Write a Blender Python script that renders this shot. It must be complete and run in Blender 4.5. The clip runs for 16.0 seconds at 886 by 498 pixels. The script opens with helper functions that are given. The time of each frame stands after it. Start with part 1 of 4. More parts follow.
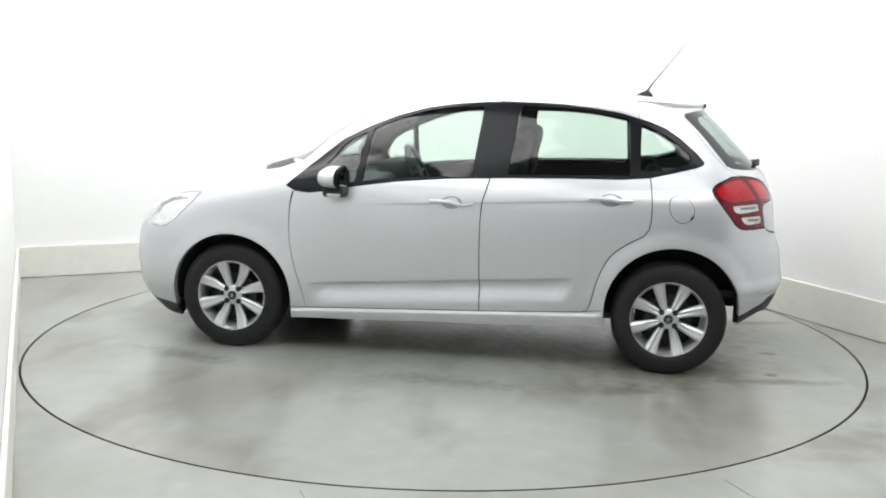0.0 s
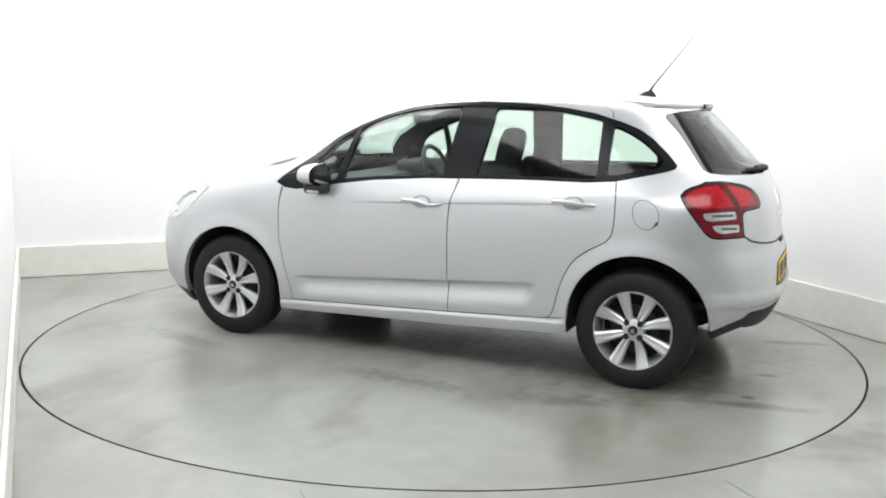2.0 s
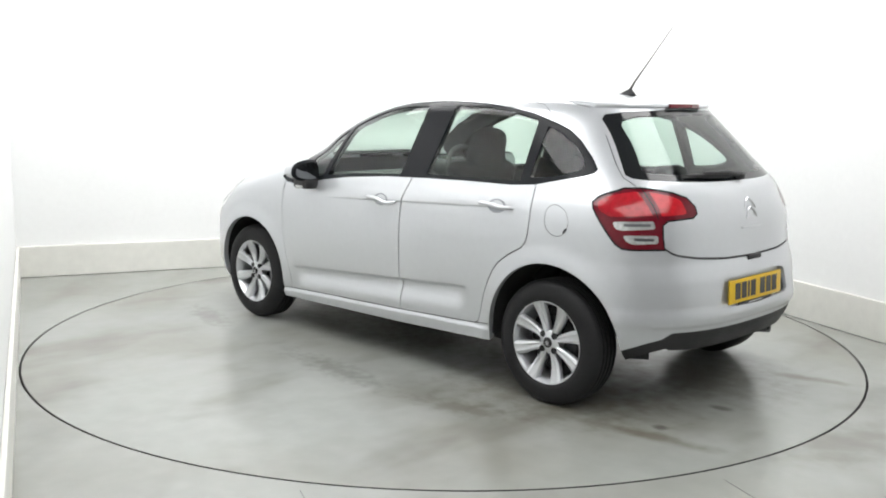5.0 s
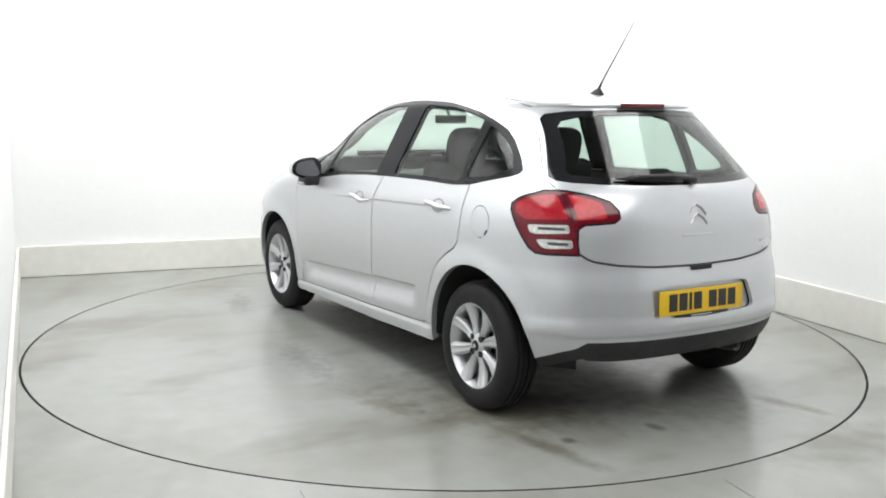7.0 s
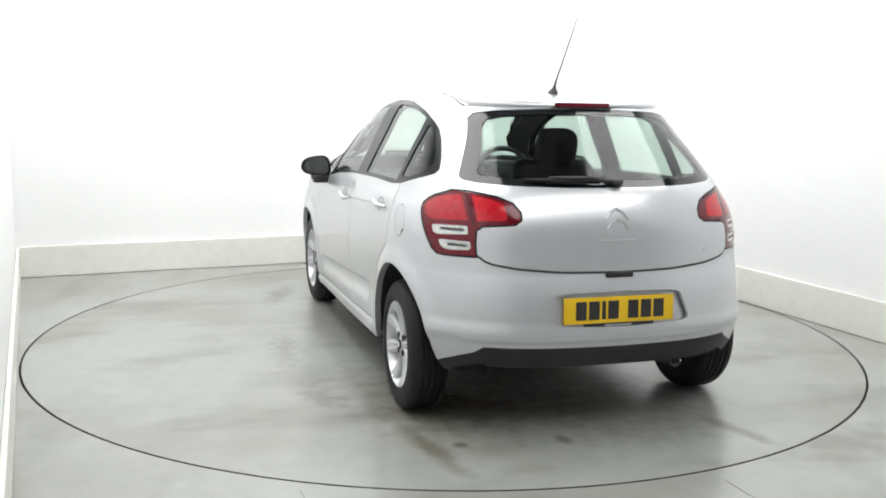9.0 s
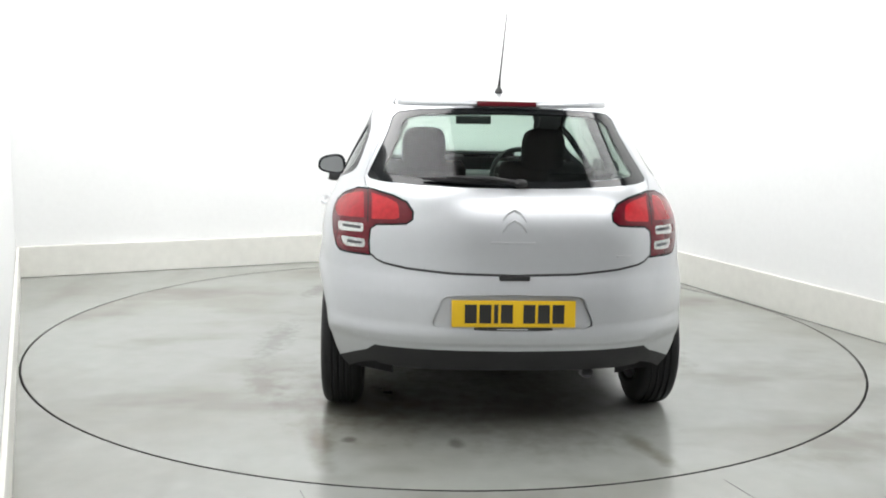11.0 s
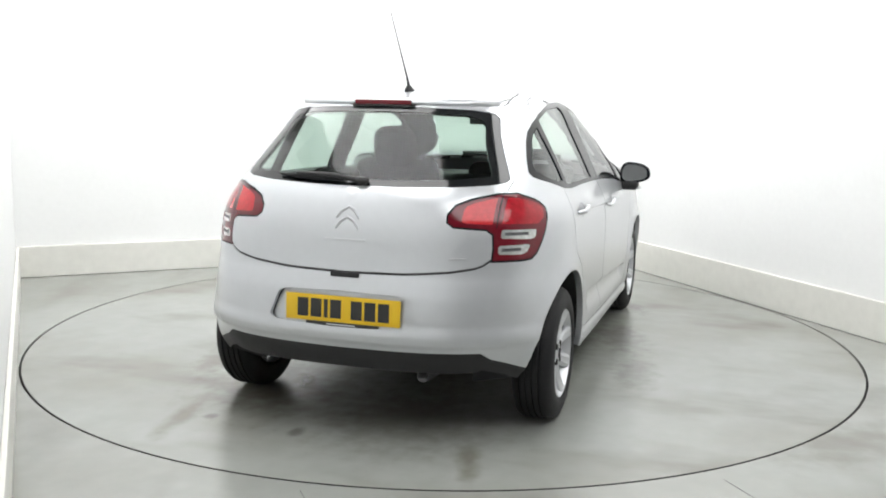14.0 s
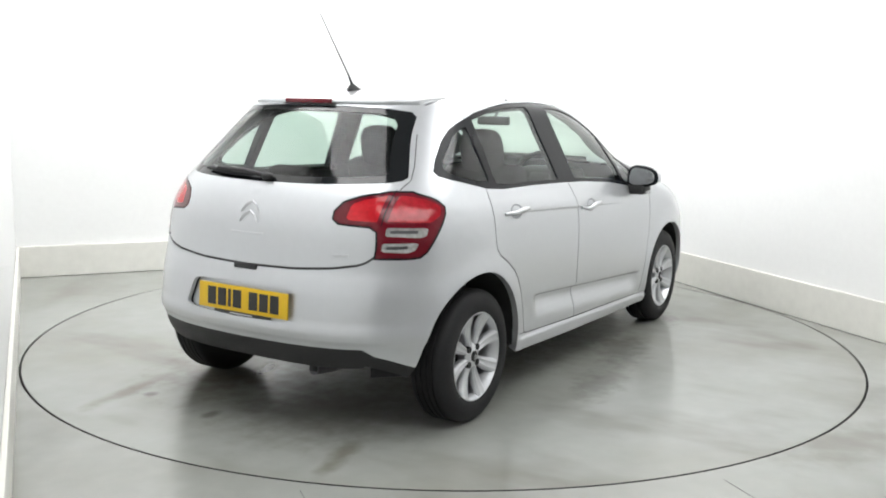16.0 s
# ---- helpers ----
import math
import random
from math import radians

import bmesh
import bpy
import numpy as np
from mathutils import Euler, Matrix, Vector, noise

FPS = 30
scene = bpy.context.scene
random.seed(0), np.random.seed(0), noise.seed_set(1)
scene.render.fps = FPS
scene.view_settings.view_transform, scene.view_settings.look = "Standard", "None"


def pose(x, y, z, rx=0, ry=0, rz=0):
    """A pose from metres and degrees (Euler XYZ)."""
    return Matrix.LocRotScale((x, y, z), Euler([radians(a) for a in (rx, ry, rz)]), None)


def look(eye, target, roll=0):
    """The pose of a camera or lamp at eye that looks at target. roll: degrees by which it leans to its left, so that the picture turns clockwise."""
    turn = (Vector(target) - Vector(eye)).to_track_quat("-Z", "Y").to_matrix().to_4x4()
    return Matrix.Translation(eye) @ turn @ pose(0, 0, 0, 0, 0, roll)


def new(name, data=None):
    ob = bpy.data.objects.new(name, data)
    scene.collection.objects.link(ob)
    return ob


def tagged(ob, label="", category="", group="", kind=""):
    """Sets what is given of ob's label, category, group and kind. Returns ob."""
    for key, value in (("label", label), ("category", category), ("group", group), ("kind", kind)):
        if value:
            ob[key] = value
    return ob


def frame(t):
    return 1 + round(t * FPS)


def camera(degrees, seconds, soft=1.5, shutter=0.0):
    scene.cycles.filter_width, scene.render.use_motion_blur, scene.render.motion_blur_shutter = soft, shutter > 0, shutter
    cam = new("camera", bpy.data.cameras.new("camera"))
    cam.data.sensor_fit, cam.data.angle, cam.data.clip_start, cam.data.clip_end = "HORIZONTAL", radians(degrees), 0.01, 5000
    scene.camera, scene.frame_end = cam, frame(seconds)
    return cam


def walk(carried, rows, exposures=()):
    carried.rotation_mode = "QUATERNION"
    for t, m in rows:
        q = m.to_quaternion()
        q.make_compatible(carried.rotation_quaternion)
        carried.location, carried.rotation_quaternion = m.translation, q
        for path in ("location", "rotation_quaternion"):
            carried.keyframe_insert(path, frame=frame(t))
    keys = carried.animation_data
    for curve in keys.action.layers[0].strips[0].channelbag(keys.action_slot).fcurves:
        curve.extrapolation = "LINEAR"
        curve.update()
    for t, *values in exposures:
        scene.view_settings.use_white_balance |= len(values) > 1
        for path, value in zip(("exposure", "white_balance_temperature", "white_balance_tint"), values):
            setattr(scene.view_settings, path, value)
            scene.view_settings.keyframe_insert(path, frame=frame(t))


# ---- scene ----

# ---- camera ----
cam = camera(49.85, 16.0, soft=1.9)
EYE, AHEAD = Vector((0, -5.830, 1.4644)), Vector((-.00241, .98735, -.15851))
VIEW = look(EYE, EYE + AHEAD, .974)
walk(cam, [(0.0, VIEW), (16.0, VIEW)], exposures=[(0.0, 0.0), (16.0, 0.0)])

# ---- light ----
world = bpy.data.worlds.new("world")
scene.world = world
world.use_nodes = True
world.node_tree.nodes["Background"].inputs[0].default_value = (.9, .95, 1, 1)
world.node_tree.nodes["Background"].inputs[1].default_value = .05
# the second value is fill, added to brighten what faces the camera
LAMP_STRENGTH = (5.5, 4.2)     # long softboxes along the walls, and the one over the front of the room


# ---- materials ----
def material(name, color, rough=.5, metal=0.0, coat=0.0, emit=0.0, vary=.06, grain=60.0, bump=.0, spec=.5, transmission=0.0, stains=None, rough_vary=.08):
    """Principled surface with colour and gloss variation at two scales, and optional fine relief."""
    m = bpy.data.materials.new(name)
    m.use_nodes = True
    nt = m.node_tree
    b = nt.nodes["Principled BSDF"]
    b.inputs["Roughness"].default_value = rough
    b.inputs["Metallic"].default_value = metal
    b.inputs["Coat Weight"].default_value = coat
    b.inputs["Coat Roughness"].default_value = .035
    b.inputs["Specular IOR Level"].default_value = spec
    b.inputs["Transmission Weight"].default_value = transmission
    co = nt.nodes.new("ShaderNodeTexCoord")
    def noise_node(scale, detail=4):
        n = nt.nodes.new("ShaderNodeTexNoise")
        n.inputs["Scale"].default_value = scale
        n.inputs["Detail"].default_value = detail
        nt.links.new(co.outputs["Object"], n.inputs["Vector"])
        return n
    fine, broad = noise_node(grain), noise_node(grain * .04 + .6, 5)
    add = nt.nodes.new("ShaderNodeMath")
    add.operation = "ADD"
    nt.links.new(fine.outputs[0], add.inputs[0])
    nt.links.new(broad.outputs[0], add.inputs[1])
    ramp = nt.nodes.new("ShaderNodeMapRange")
    ramp.inputs[1].default_value, ramp.inputs[2].default_value = .7, 1.3
    ramp.inputs[3].default_value, ramp.inputs[4].default_value = 1 - vary, 1 + vary
    nt.links.new(add.outputs[0], ramp.inputs[0])
    mix = nt.nodes.new("ShaderNodeVectorMath")
    mix.operation = "SCALE"
    mix.inputs[0].default_value = color
    nt.links.new(ramp.outputs[0], mix.inputs["Scale"])
    nt.links.new(mix.outputs[0], b.inputs["Base Color"])
    rr = nt.nodes.new("ShaderNodeMapRange")
    rr.inputs[1].default_value, rr.inputs[2].default_value = .3, .7
    rr.inputs[3].default_value, rr.inputs[4].default_value = max(.01, rough - rough_vary * .5), rough + rough_vary
    nt.links.new(broad.outputs[0], rr.inputs[0])
    nt.links.new(rr.outputs[0], b.inputs["Roughness"])
    if bump:
        bp = nt.nodes.new("ShaderNodeBump")
        bp.inputs["Strength"].default_value, bp.inputs["Distance"].default_value = bump, .003
        nt.links.new(fine.outputs[0], bp.inputs["Height"])
        nt.links.new(bp.outputs[0], b.inputs["Normal"])
    if emit:
        b.inputs["Emission Color"].default_value = (*color, 1)
        b.inputs["Emission Strength"].default_value = emit
    return m


def glass_material(name, tint, mirror=.032):
    """Thin window glass: lets light through with a tint and mirrors by its angle."""
    m = bpy.data.materials.new(name)
    m.use_nodes = True
    nt = m.node_tree
    nt.nodes.remove(nt.nodes["Principled BSDF"])
    clear, gloss, mix = nt.nodes.new("ShaderNodeBsdfTransparent"), nt.nodes.new("ShaderNodeBsdfGlossy"), nt.nodes.new("ShaderNodeMixShader")
    clear.inputs[0].default_value = (*tint, 1)
    gloss.inputs["Roughness"].default_value = .03
    f = nt.nodes.new("ShaderNodeLayerWeight")
    f.inputs[0].default_value = .5
    steep, lift = nt.nodes.new("ShaderNodeMath"), nt.nodes.new("ShaderNodeMapRange")
    steep.operation, steep.inputs[1].default_value = "POWER", 4.0
    lift.inputs[3].default_value, lift.inputs[4].default_value = mirror, 1
    nt.links.new(f.outputs["Facing"], steep.inputs[0])
    nt.links.new(steep.outputs[0], lift.inputs[0])
    nt.links.new(lift.outputs[0], mix.inputs[0])
    nt.links.new(clear.outputs[0], mix.inputs[1])
    nt.links.new(gloss.outputs[0], mix.inputs[2])
    nt.links.new(mix.outputs[0], nt.nodes["Material Output"].inputs[0])
    return m


def floor_material(name, color, dirt=.5, blots=()):
    """Painted concrete, worn and smeared, with dark tyre and drip marks and broad patches."""
    m = material(name, color, rough=.232, vary=.05, grain=9, spec=.9, rough_vary=.03)
    nt = m.node_tree
    b = nt.nodes["Principled BSDF"]
    co = nt.nodes.new("ShaderNodeTexCoord")
    base = b.inputs["Base Color"].links[0].from_socket
    def mark(scale, lo, hi, stretch=(1, 1, 1), seed=0.0):
        mp = nt.nodes.new("ShaderNodeMapping")
        mp.inputs["Scale"].default_value = stretch
        mp.inputs["Location"].default_value = (seed, seed * .7, 0)
        nt.links.new(co.outputs["Object"], mp.inputs[0])
        n = nt.nodes.new("ShaderNodeTexNoise")
        n.inputs["Scale"].default_value, n.inputs["Detail"].default_value, n.inputs["Roughness"].default_value = scale, 3, .5
        nt.links.new(mp.outputs[0], n.inputs["Vector"])
        r = nt.nodes.new("ShaderNodeMapRange")
        r.interpolation_type = "SMOOTHSTEP"
        r.inputs[1].default_value, r.inputs[2].default_value = lo, hi
        nt.links.new(n.outputs[0], r.inputs[0])
        return r.outputs[0]
    def mul(a, c, amount, tint):
        mx = nt.nodes.new("ShaderNodeMix")
        mx.data_type, mx.blend_type = "RGBA", "MULTIPLY"
        f = nt.nodes.new("ShaderNodeMath")
        f.operation = "MULTIPLY"
        f.inputs[1].default_value = amount
        nt.links.new(c, f.inputs[0])
        nt.links.new(f.outputs[0], mx.inputs[0])
        nt.links.new(a, mx.inputs[6])
        mx.inputs[7].default_value = (*tint, 1)
        return mx.outputs[2]
    c = mul(base, mark(.9, .40, .72, seed=3.1), dirt, (.72, .69, .62))
    c = mul(c, mark(2.3, .46, .78, (1, .45, 1), 7.7), dirt, (.55, .52, .46))
    # single stains and broad patches: (x, y, half length, half width, turn in degrees, strength, tint)
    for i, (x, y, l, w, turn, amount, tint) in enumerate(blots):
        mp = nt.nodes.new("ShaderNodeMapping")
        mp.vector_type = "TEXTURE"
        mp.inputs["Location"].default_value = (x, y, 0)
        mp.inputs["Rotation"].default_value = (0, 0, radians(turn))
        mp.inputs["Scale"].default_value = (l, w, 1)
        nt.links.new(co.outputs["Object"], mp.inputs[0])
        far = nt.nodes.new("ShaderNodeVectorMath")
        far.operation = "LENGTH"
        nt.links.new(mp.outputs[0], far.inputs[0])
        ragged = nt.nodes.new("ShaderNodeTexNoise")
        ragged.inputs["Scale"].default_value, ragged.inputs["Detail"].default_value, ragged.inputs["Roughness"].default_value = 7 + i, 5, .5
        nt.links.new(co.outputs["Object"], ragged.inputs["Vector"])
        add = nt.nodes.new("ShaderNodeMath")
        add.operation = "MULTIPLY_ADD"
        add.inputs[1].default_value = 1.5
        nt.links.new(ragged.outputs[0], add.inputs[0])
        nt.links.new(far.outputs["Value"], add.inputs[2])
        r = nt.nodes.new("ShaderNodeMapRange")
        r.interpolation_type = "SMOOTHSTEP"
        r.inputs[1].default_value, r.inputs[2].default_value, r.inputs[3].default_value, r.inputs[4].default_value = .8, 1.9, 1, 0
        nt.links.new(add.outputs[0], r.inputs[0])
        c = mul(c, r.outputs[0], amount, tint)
    nt.links.new(c, b.inputs["Base Color"])
    return m


PAINT = material("silver_paint", (.56, .575, .595), rough=.335, metal=.65, coat=.7, vary=.02, grain=700, rough_vary=.03)
TRIM = material("gloss_black_trim", (.010, .011, .013), rough=.2, vary=.1, spec=.13, rough_vary=.03)
GLASSEDGE = material("black_glass_border", (.006, .007, .008), rough=.04, vary=.1, spec=.5, rough_vary=.01)
PLASTIC = material("black_plastic", (.012, .012, .013), rough=.55, vary=.2, grain=300, bump=.15)
UNDER = material("underbody_black", (.012, .012, .013), rough=.8, vary=.3)
RUBBER = material("tyre_rubber", (.011, .011, .012), spec=.3, rough=.62, vary=.25, grain=120, bump=.2)
ALLOY = material("alloy_silver", (.60, .61, .63), rough=.38, metal=.85, coat=.3, vary=.03)
DISCIRON = material("brake_disc_iron", (.035, .035, .037), rough=.5, metal=.6, vary=.2)
STEEL = material("dark_steel", (.09, .09, .095), rough=.45, metal=.8, vary=.2)
CHROME = material("chrome", (.75, .76, .78), rough=.1, metal=1.0, vary=.01)
GLASS = glass_material("green_tinted_glass", (.80, .90, .84))
DARKGLASS = glass_material("rear_tinted_glass", (.66, .76, .71))
MIRROR = material("mirror_glass", (.30, .31, .32), rough=.02, metal=1.0, vary=0, rough_vary=0)
# darker than the body: holds the grip recess's shade, also edges the headlamps
SHADE_EDGE = material("cup_shade_and_lamp_edge", (.30, .31, .33), rough=.4, metal=.5, vary=.02)
RED = material("red_lens", (.34, .006, .014), rough=.15, coat=.4, spec=.3, vary=.3, grain=40)
REDGLOW = material("bright_red_lens", (.44, .007, .014), rough=.15, coat=.4, spec=.3, vary=.2, grain=50)
DARKRED = material("dark_red_lens", (.12, .003, .010), rough=.15, spec=.3, coat=.4, vary=.1)
CLEAR = material("clear_lens", (.62, .63, .62), rough=.12, metal=.6, coat=.6, vary=.35, grain=70)
YELLOW = material("yellow_plate", (.72, .46, .012), rough=.35, vary=.03)
INK = material("plate_ink", (.02, .02, .02), rough=.4, vary=.05)
CLOTH = material("seat_cloth", (.017, .0175, .019), spec=.1, rough=.9, vary=.2, grain=400, bump=.3)
INNER = material("cabin_plastic", (.026, .027, .029), rough=.6, vary=.15, grain=250, bump=.15)
HEADLINER = material("headliner", (.12, .12, .118), rough=.95, vary=.05)
WHITE = material("white_wall_paint", (.82, .825, .82), rough=.6, vary=.015, grain=25, bump=.04)
KERB = material("kerb_paint", (.70, .695, .65), rough=.5, vary=.05, grain=14, bump=.08)
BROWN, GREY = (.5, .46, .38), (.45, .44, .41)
FLOOR = floor_material("painted_concrete_floor", (.285, .294, .276), .42, [(1.75, -1.85, .5, .28, 30, .6, BROWN), (2.2, -1.2, .3, .2, 60, .4, GREY)])
# three broad brown patches lie under the car and its tail, besides smaller marks
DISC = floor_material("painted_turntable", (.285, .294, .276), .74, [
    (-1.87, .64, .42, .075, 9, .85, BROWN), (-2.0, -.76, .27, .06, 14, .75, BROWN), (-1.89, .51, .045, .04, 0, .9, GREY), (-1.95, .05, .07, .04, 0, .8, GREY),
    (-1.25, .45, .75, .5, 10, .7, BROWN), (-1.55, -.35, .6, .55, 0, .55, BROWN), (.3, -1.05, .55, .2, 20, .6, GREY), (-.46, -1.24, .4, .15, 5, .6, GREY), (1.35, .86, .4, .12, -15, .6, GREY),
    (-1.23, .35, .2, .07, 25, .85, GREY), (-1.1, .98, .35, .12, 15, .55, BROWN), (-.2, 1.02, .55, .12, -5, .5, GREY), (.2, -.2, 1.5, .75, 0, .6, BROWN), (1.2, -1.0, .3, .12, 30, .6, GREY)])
DARKGAP = material("dark_gap", (.02, .02, .02), rough=.9, vary=.2)
NEARWALL = material("grey_wall_paint", (.28, .28, .28), rough=.7, vary=.08, grain=20)
# the ceiling is never in view; its grey keeps the car's roof from whitening
CEILING = material("unseen_ceiling_grey", (.38, .38, .38), rough=.8, vary=.05, grain=20)
JOINT = material("joint_grey", (.10, .10, .095), rough=.8)
SEAL = material("panel_gap_shade", (.05, .05, .052), rough=.8)
DIFFUSERS = [material("lamp_diffuser", (1, 1, 1), rough=.6, emit=e, vary=0) for e in LAMP_STRENGTH]
FRAME = material("lamp_frame", (.7, .7, .7), rough=.5, vary=.03)

# ---- mesh tools ----
def part(name, bm, mat, parent=None, label="", smooth=True):
    """Links a bmesh as one mesh object, under a thing or a part."""
    me = bpy.data.meshes.new(name)
    bm.to_mesh(me)
    bm.free()
    return finish(name, me, mat, parent, label, smooth)


def finish(name, me, mat, parent=None, label="", smooth=True):
    me.materials.append(mat)
    if smooth:
        me.shade_smooth()
        if smooth == "edges":
            me.set_sharp_from_angle(angle=radians(38))
    ob = new(name, me)
    ob.parent = parent
    return tagged(ob, label)


def box(bm, lo, hi, bevel=0.0, segments=2, m=None):
    r = bmesh.ops.create_cube(bm, size=1)
    size, mid = [b - a for a, b in zip(lo, hi)], [(a + b) / 2 for a, b in zip(lo, hi)]
    for v in r["verts"]:
        v.co = Vector([c * k + o for c, k, o in zip(v.co, size, mid)])
    vs = r["verts"]
    if bevel:
        es = {e for v in vs for e in v.link_edges}
        out = bmesh.ops.bevel(bm, geom=list(es), offset=bevel, segments=segments, affect="EDGES", profile=.6)
        vs = list({v for f in out["faces"] for v in f.verts} | {v for v in vs if v.is_valid})
    if m is not None:
        bmesh.ops.transform(bm, matrix=m, verts=vs)
    return vs


def solid(name, lo, hi, mat, parent=None, bevel=.004, label="", m=None, segments=2):
    bm = bmesh.new()
    box(bm, lo, hi, bevel, segments, m)
    return part(name, bm, mat, parent, label, "edges")


def lathe(name, profile, mat, parent=None, steps=64, label="", closed=False):
    """Turns (radius, y) round the y axis."""
    vs, fs, n = [], [], len(profile)
    for i in range(steps):
        a = 2 * math.pi * i / steps
        vs += [(r * math.cos(a), y, r * math.sin(a)) for r, y in profile]
        for j in range(n if closed else n - 1):
            k, l = i * n + j, i * n + (j + 1) % n
            fs.append((k, l, (l + n) % (steps * n), (k + n) % (steps * n)))
    me = bpy.data.meshes.new(name)
    me.from_pydata(vs, [], fs)
    bm = bmesh.new()
    bm.from_mesh(me)
    bmesh.ops.remove_doubles(bm, verts=bm.verts, dist=1e-5)
    bmesh.ops.recalc_face_normals(bm, faces=bm.faces)
    bm.to_mesh(me)
    bm.free()
    return finish(name, me, mat, parent, label, "edges")


def tube(name, points, radius, mat, parent=None, label="", sides=10):
    """A round bar along points; radius may be a list."""
    pts = [Vector(p) for p in points]
    rad = [float(q) for q in radius] if isinstance(radius, (list, tuple)) else [radius] * len(pts)
    vs, fs = [], []
    for i, p in enumerate(pts):
        d = (pts[min(i + 1, len(pts) - 1)] - pts[max(i - 1, 0)]).normalized()
        u = d.cross(Vector((.3, .9, .2))).normalized()
        w = d.cross(u)
        for k in range(sides):
            a = 2 * math.pi * k / sides
            vs.append(p + rad[i] * (math.cos(a) * u + math.sin(a) * w))
        if i:
            for k in range(sides):
                a, b = (i - 1) * sides + k, (i - 1) * sides + (k + 1) % sides
                fs.append((a, b, b + sides, a + sides))
    fs += [tuple(range(sides))[::-1], tuple(range((len(pts) - 1) * sides, len(pts) * sides))]
    me = bpy.data.meshes.new(name)
    me.from_pydata(vs, [], fs)
    return finish(name, me, mat, parent, label, "edges")


# ---- the studio ----
TURN = 23.5                      # the room's turn against the camera's axis
HALF, BACK, NEAR, HIGH = 2.474, 2.725, -6.6, 3.5
ROOM = pose(0, 0, 0, 0, 0, TURN)
RADIUS, GAP = 2.434, .010


def studio_box(name, lo, hi, mat, label, category, bevel=.0):
    bm = bmesh.new()
    box(bm, lo, hi, bevel)
    bmesh.ops.transform(bm, matrix=ROOM, verts=bm.verts)
    return tagged(part(name, bm, mat, None, label, False), category=category, kind="structure")


def studio():
    t = .15
    top = HIGH
    studio_box("wall_back", (-HALF - t, BACK, -.02), (HALF + t, BACK + t, top), WHITE, "plain white painted studio back wall, brightly lit", "wall")
    studio_box("wall_left", (-HALF - t, NEAR, -.02), (-HALF, BACK - .002, top), WHITE, "plain white painted studio side wall, brightly lit", "wall")
    studio_box("wall_right", (HALF, NEAR, -.02), (HALF + t, BACK - .002, top), WHITE, "plain white painted studio side wall, brightly lit", "wall")
    studio_box("wall_near", (-HALF - t, NEAR - t, -.02), (HALF + t, NEAR - .002, top), NEARWALL, "dark grey studio wall behind the camera", "wall")
    studio_box("ceiling", (-HALF - t, NEAR - t, top + .003), (HALF + t, BACK + t, top + .12), CEILING, "unseen plain grey studio ceiling, added to dim the car roof's reflections", "ceiling")
    k, h = .035, .245
    studio_box("kerb_back", (-HALF + .002, BACK - k, .002), (HALF - .002, BACK - .002, h), KERB, "low pale grey kerb along the back wall", "kerb", .006)
    studio_box("kerb_left", (-HALF + .002, NEAR + .01, .002), (-HALF + .024, BACK - k - .003, h), KERB, "low pale grey kerb along the side wall", "kerb", .006)
    studio_box("kerb_right", (HALF - .024, NEAR + .01, .002), (HALF - .002, BACK - k - .003, h + .008), KERB, "low pale grey kerb along the side wall", "kerb", .006)
    # the far corner is coved above the kerb
    for sd in (1,):
        bm = bmesh.new()
        r, n, rows = .3, 24, []
        for i in range(n + 1):
            a = math.pi / 2 * i / n
            u, v = sd * (HALF - .001 - r + r * math.sin(a)), BACK - .001 - r + r * math.cos(a)
            rows.append((bm.verts.new((u, v, .247)), bm.verts.new((u, v, top))))
        for i in range(n):
            bm.faces.new((rows[i][0], rows[i + 1][0], rows[i + 1][1], rows[i][1]))
        bmesh.ops.transform(bm, matrix=ROOM, verts=bm.verts)
        bm.normal_update()
        if bm.faces[:][0].normal.dot(ROOM @ Vector((-sd, -1, 0))) < 0:
            bmesh.ops.reverse_faces(bm, faces=bm.faces)
        tagged(part("wall_cove", bm, WHITE, None, "white rounded corner of the studio walls", True), category="wall", kind="structure")
    # floor with the round hole of the turntable; the hole's wall goes down to a dark pit
    n = 180
    hole = [(math.cos(2 * math.pi * i / n) * (RADIUS + GAP), math.sin(2 * math.pi * i / n) * (RADIUS + GAP)) for i in range(n)]
    bm = bmesh.new()
    ring = [bm.verts.new((x, y, 0)) for x, y in hole]
    low = [bm.verts.new((x, y, -.06)) for x, y in hole]
    c, s = math.cos(radians(TURN)), math.sin(radians(TURN))
    out = []
    for i, (x, y) in enumerate(hole):
        u, v = x * c + y * s, -x * s + y * c
        a = math.atan2(v, u)
        du, dv = math.cos(a), math.sin(a)
        r = min((HALF + .05) / max(abs(du), 1e-6), ((BACK + .05) if dv > 0 else -(NEAR - .05)) / max(abs(dv), 1e-6))
        u, v = du * r, dv * r
        out.append(bm.verts.new((u * c - v * s, u * s + v * c, 0)))
    for i in range(n):
        j = (i + 1) % n
        bm.faces.new((ring[i], ring[j], low[j], low[i]))
        bm.faces.new((ring[j], ring[i], out[i], out[j]))
    # corners of the room that the fan leaves open
    for su, v in ((1, BACK + .05), (-1, BACK + .05), (1, NEAR - .05), (-1, NEAR - .05)):
        u = su * (HALF + .05)
        q = Vector((u * c - v * s, u * s + v * c, 0))
        near = sorted(range(n), key=lambda i: (out[i].co - q).length)
        i = next(i for i in near if (i + 1) % n in near[:4])
        j = (i + 1) % n
        cv = bm.verts.new(q)
        bm.faces.new((out[i], cv, out[j]))
    bmesh.ops.recalc_face_normals(bm, faces=bm.faces)
    if sum(f.normal.z for f in bm.faces) < 0:
        bmesh.ops.reverse_faces(bm, faces=bm.faces)
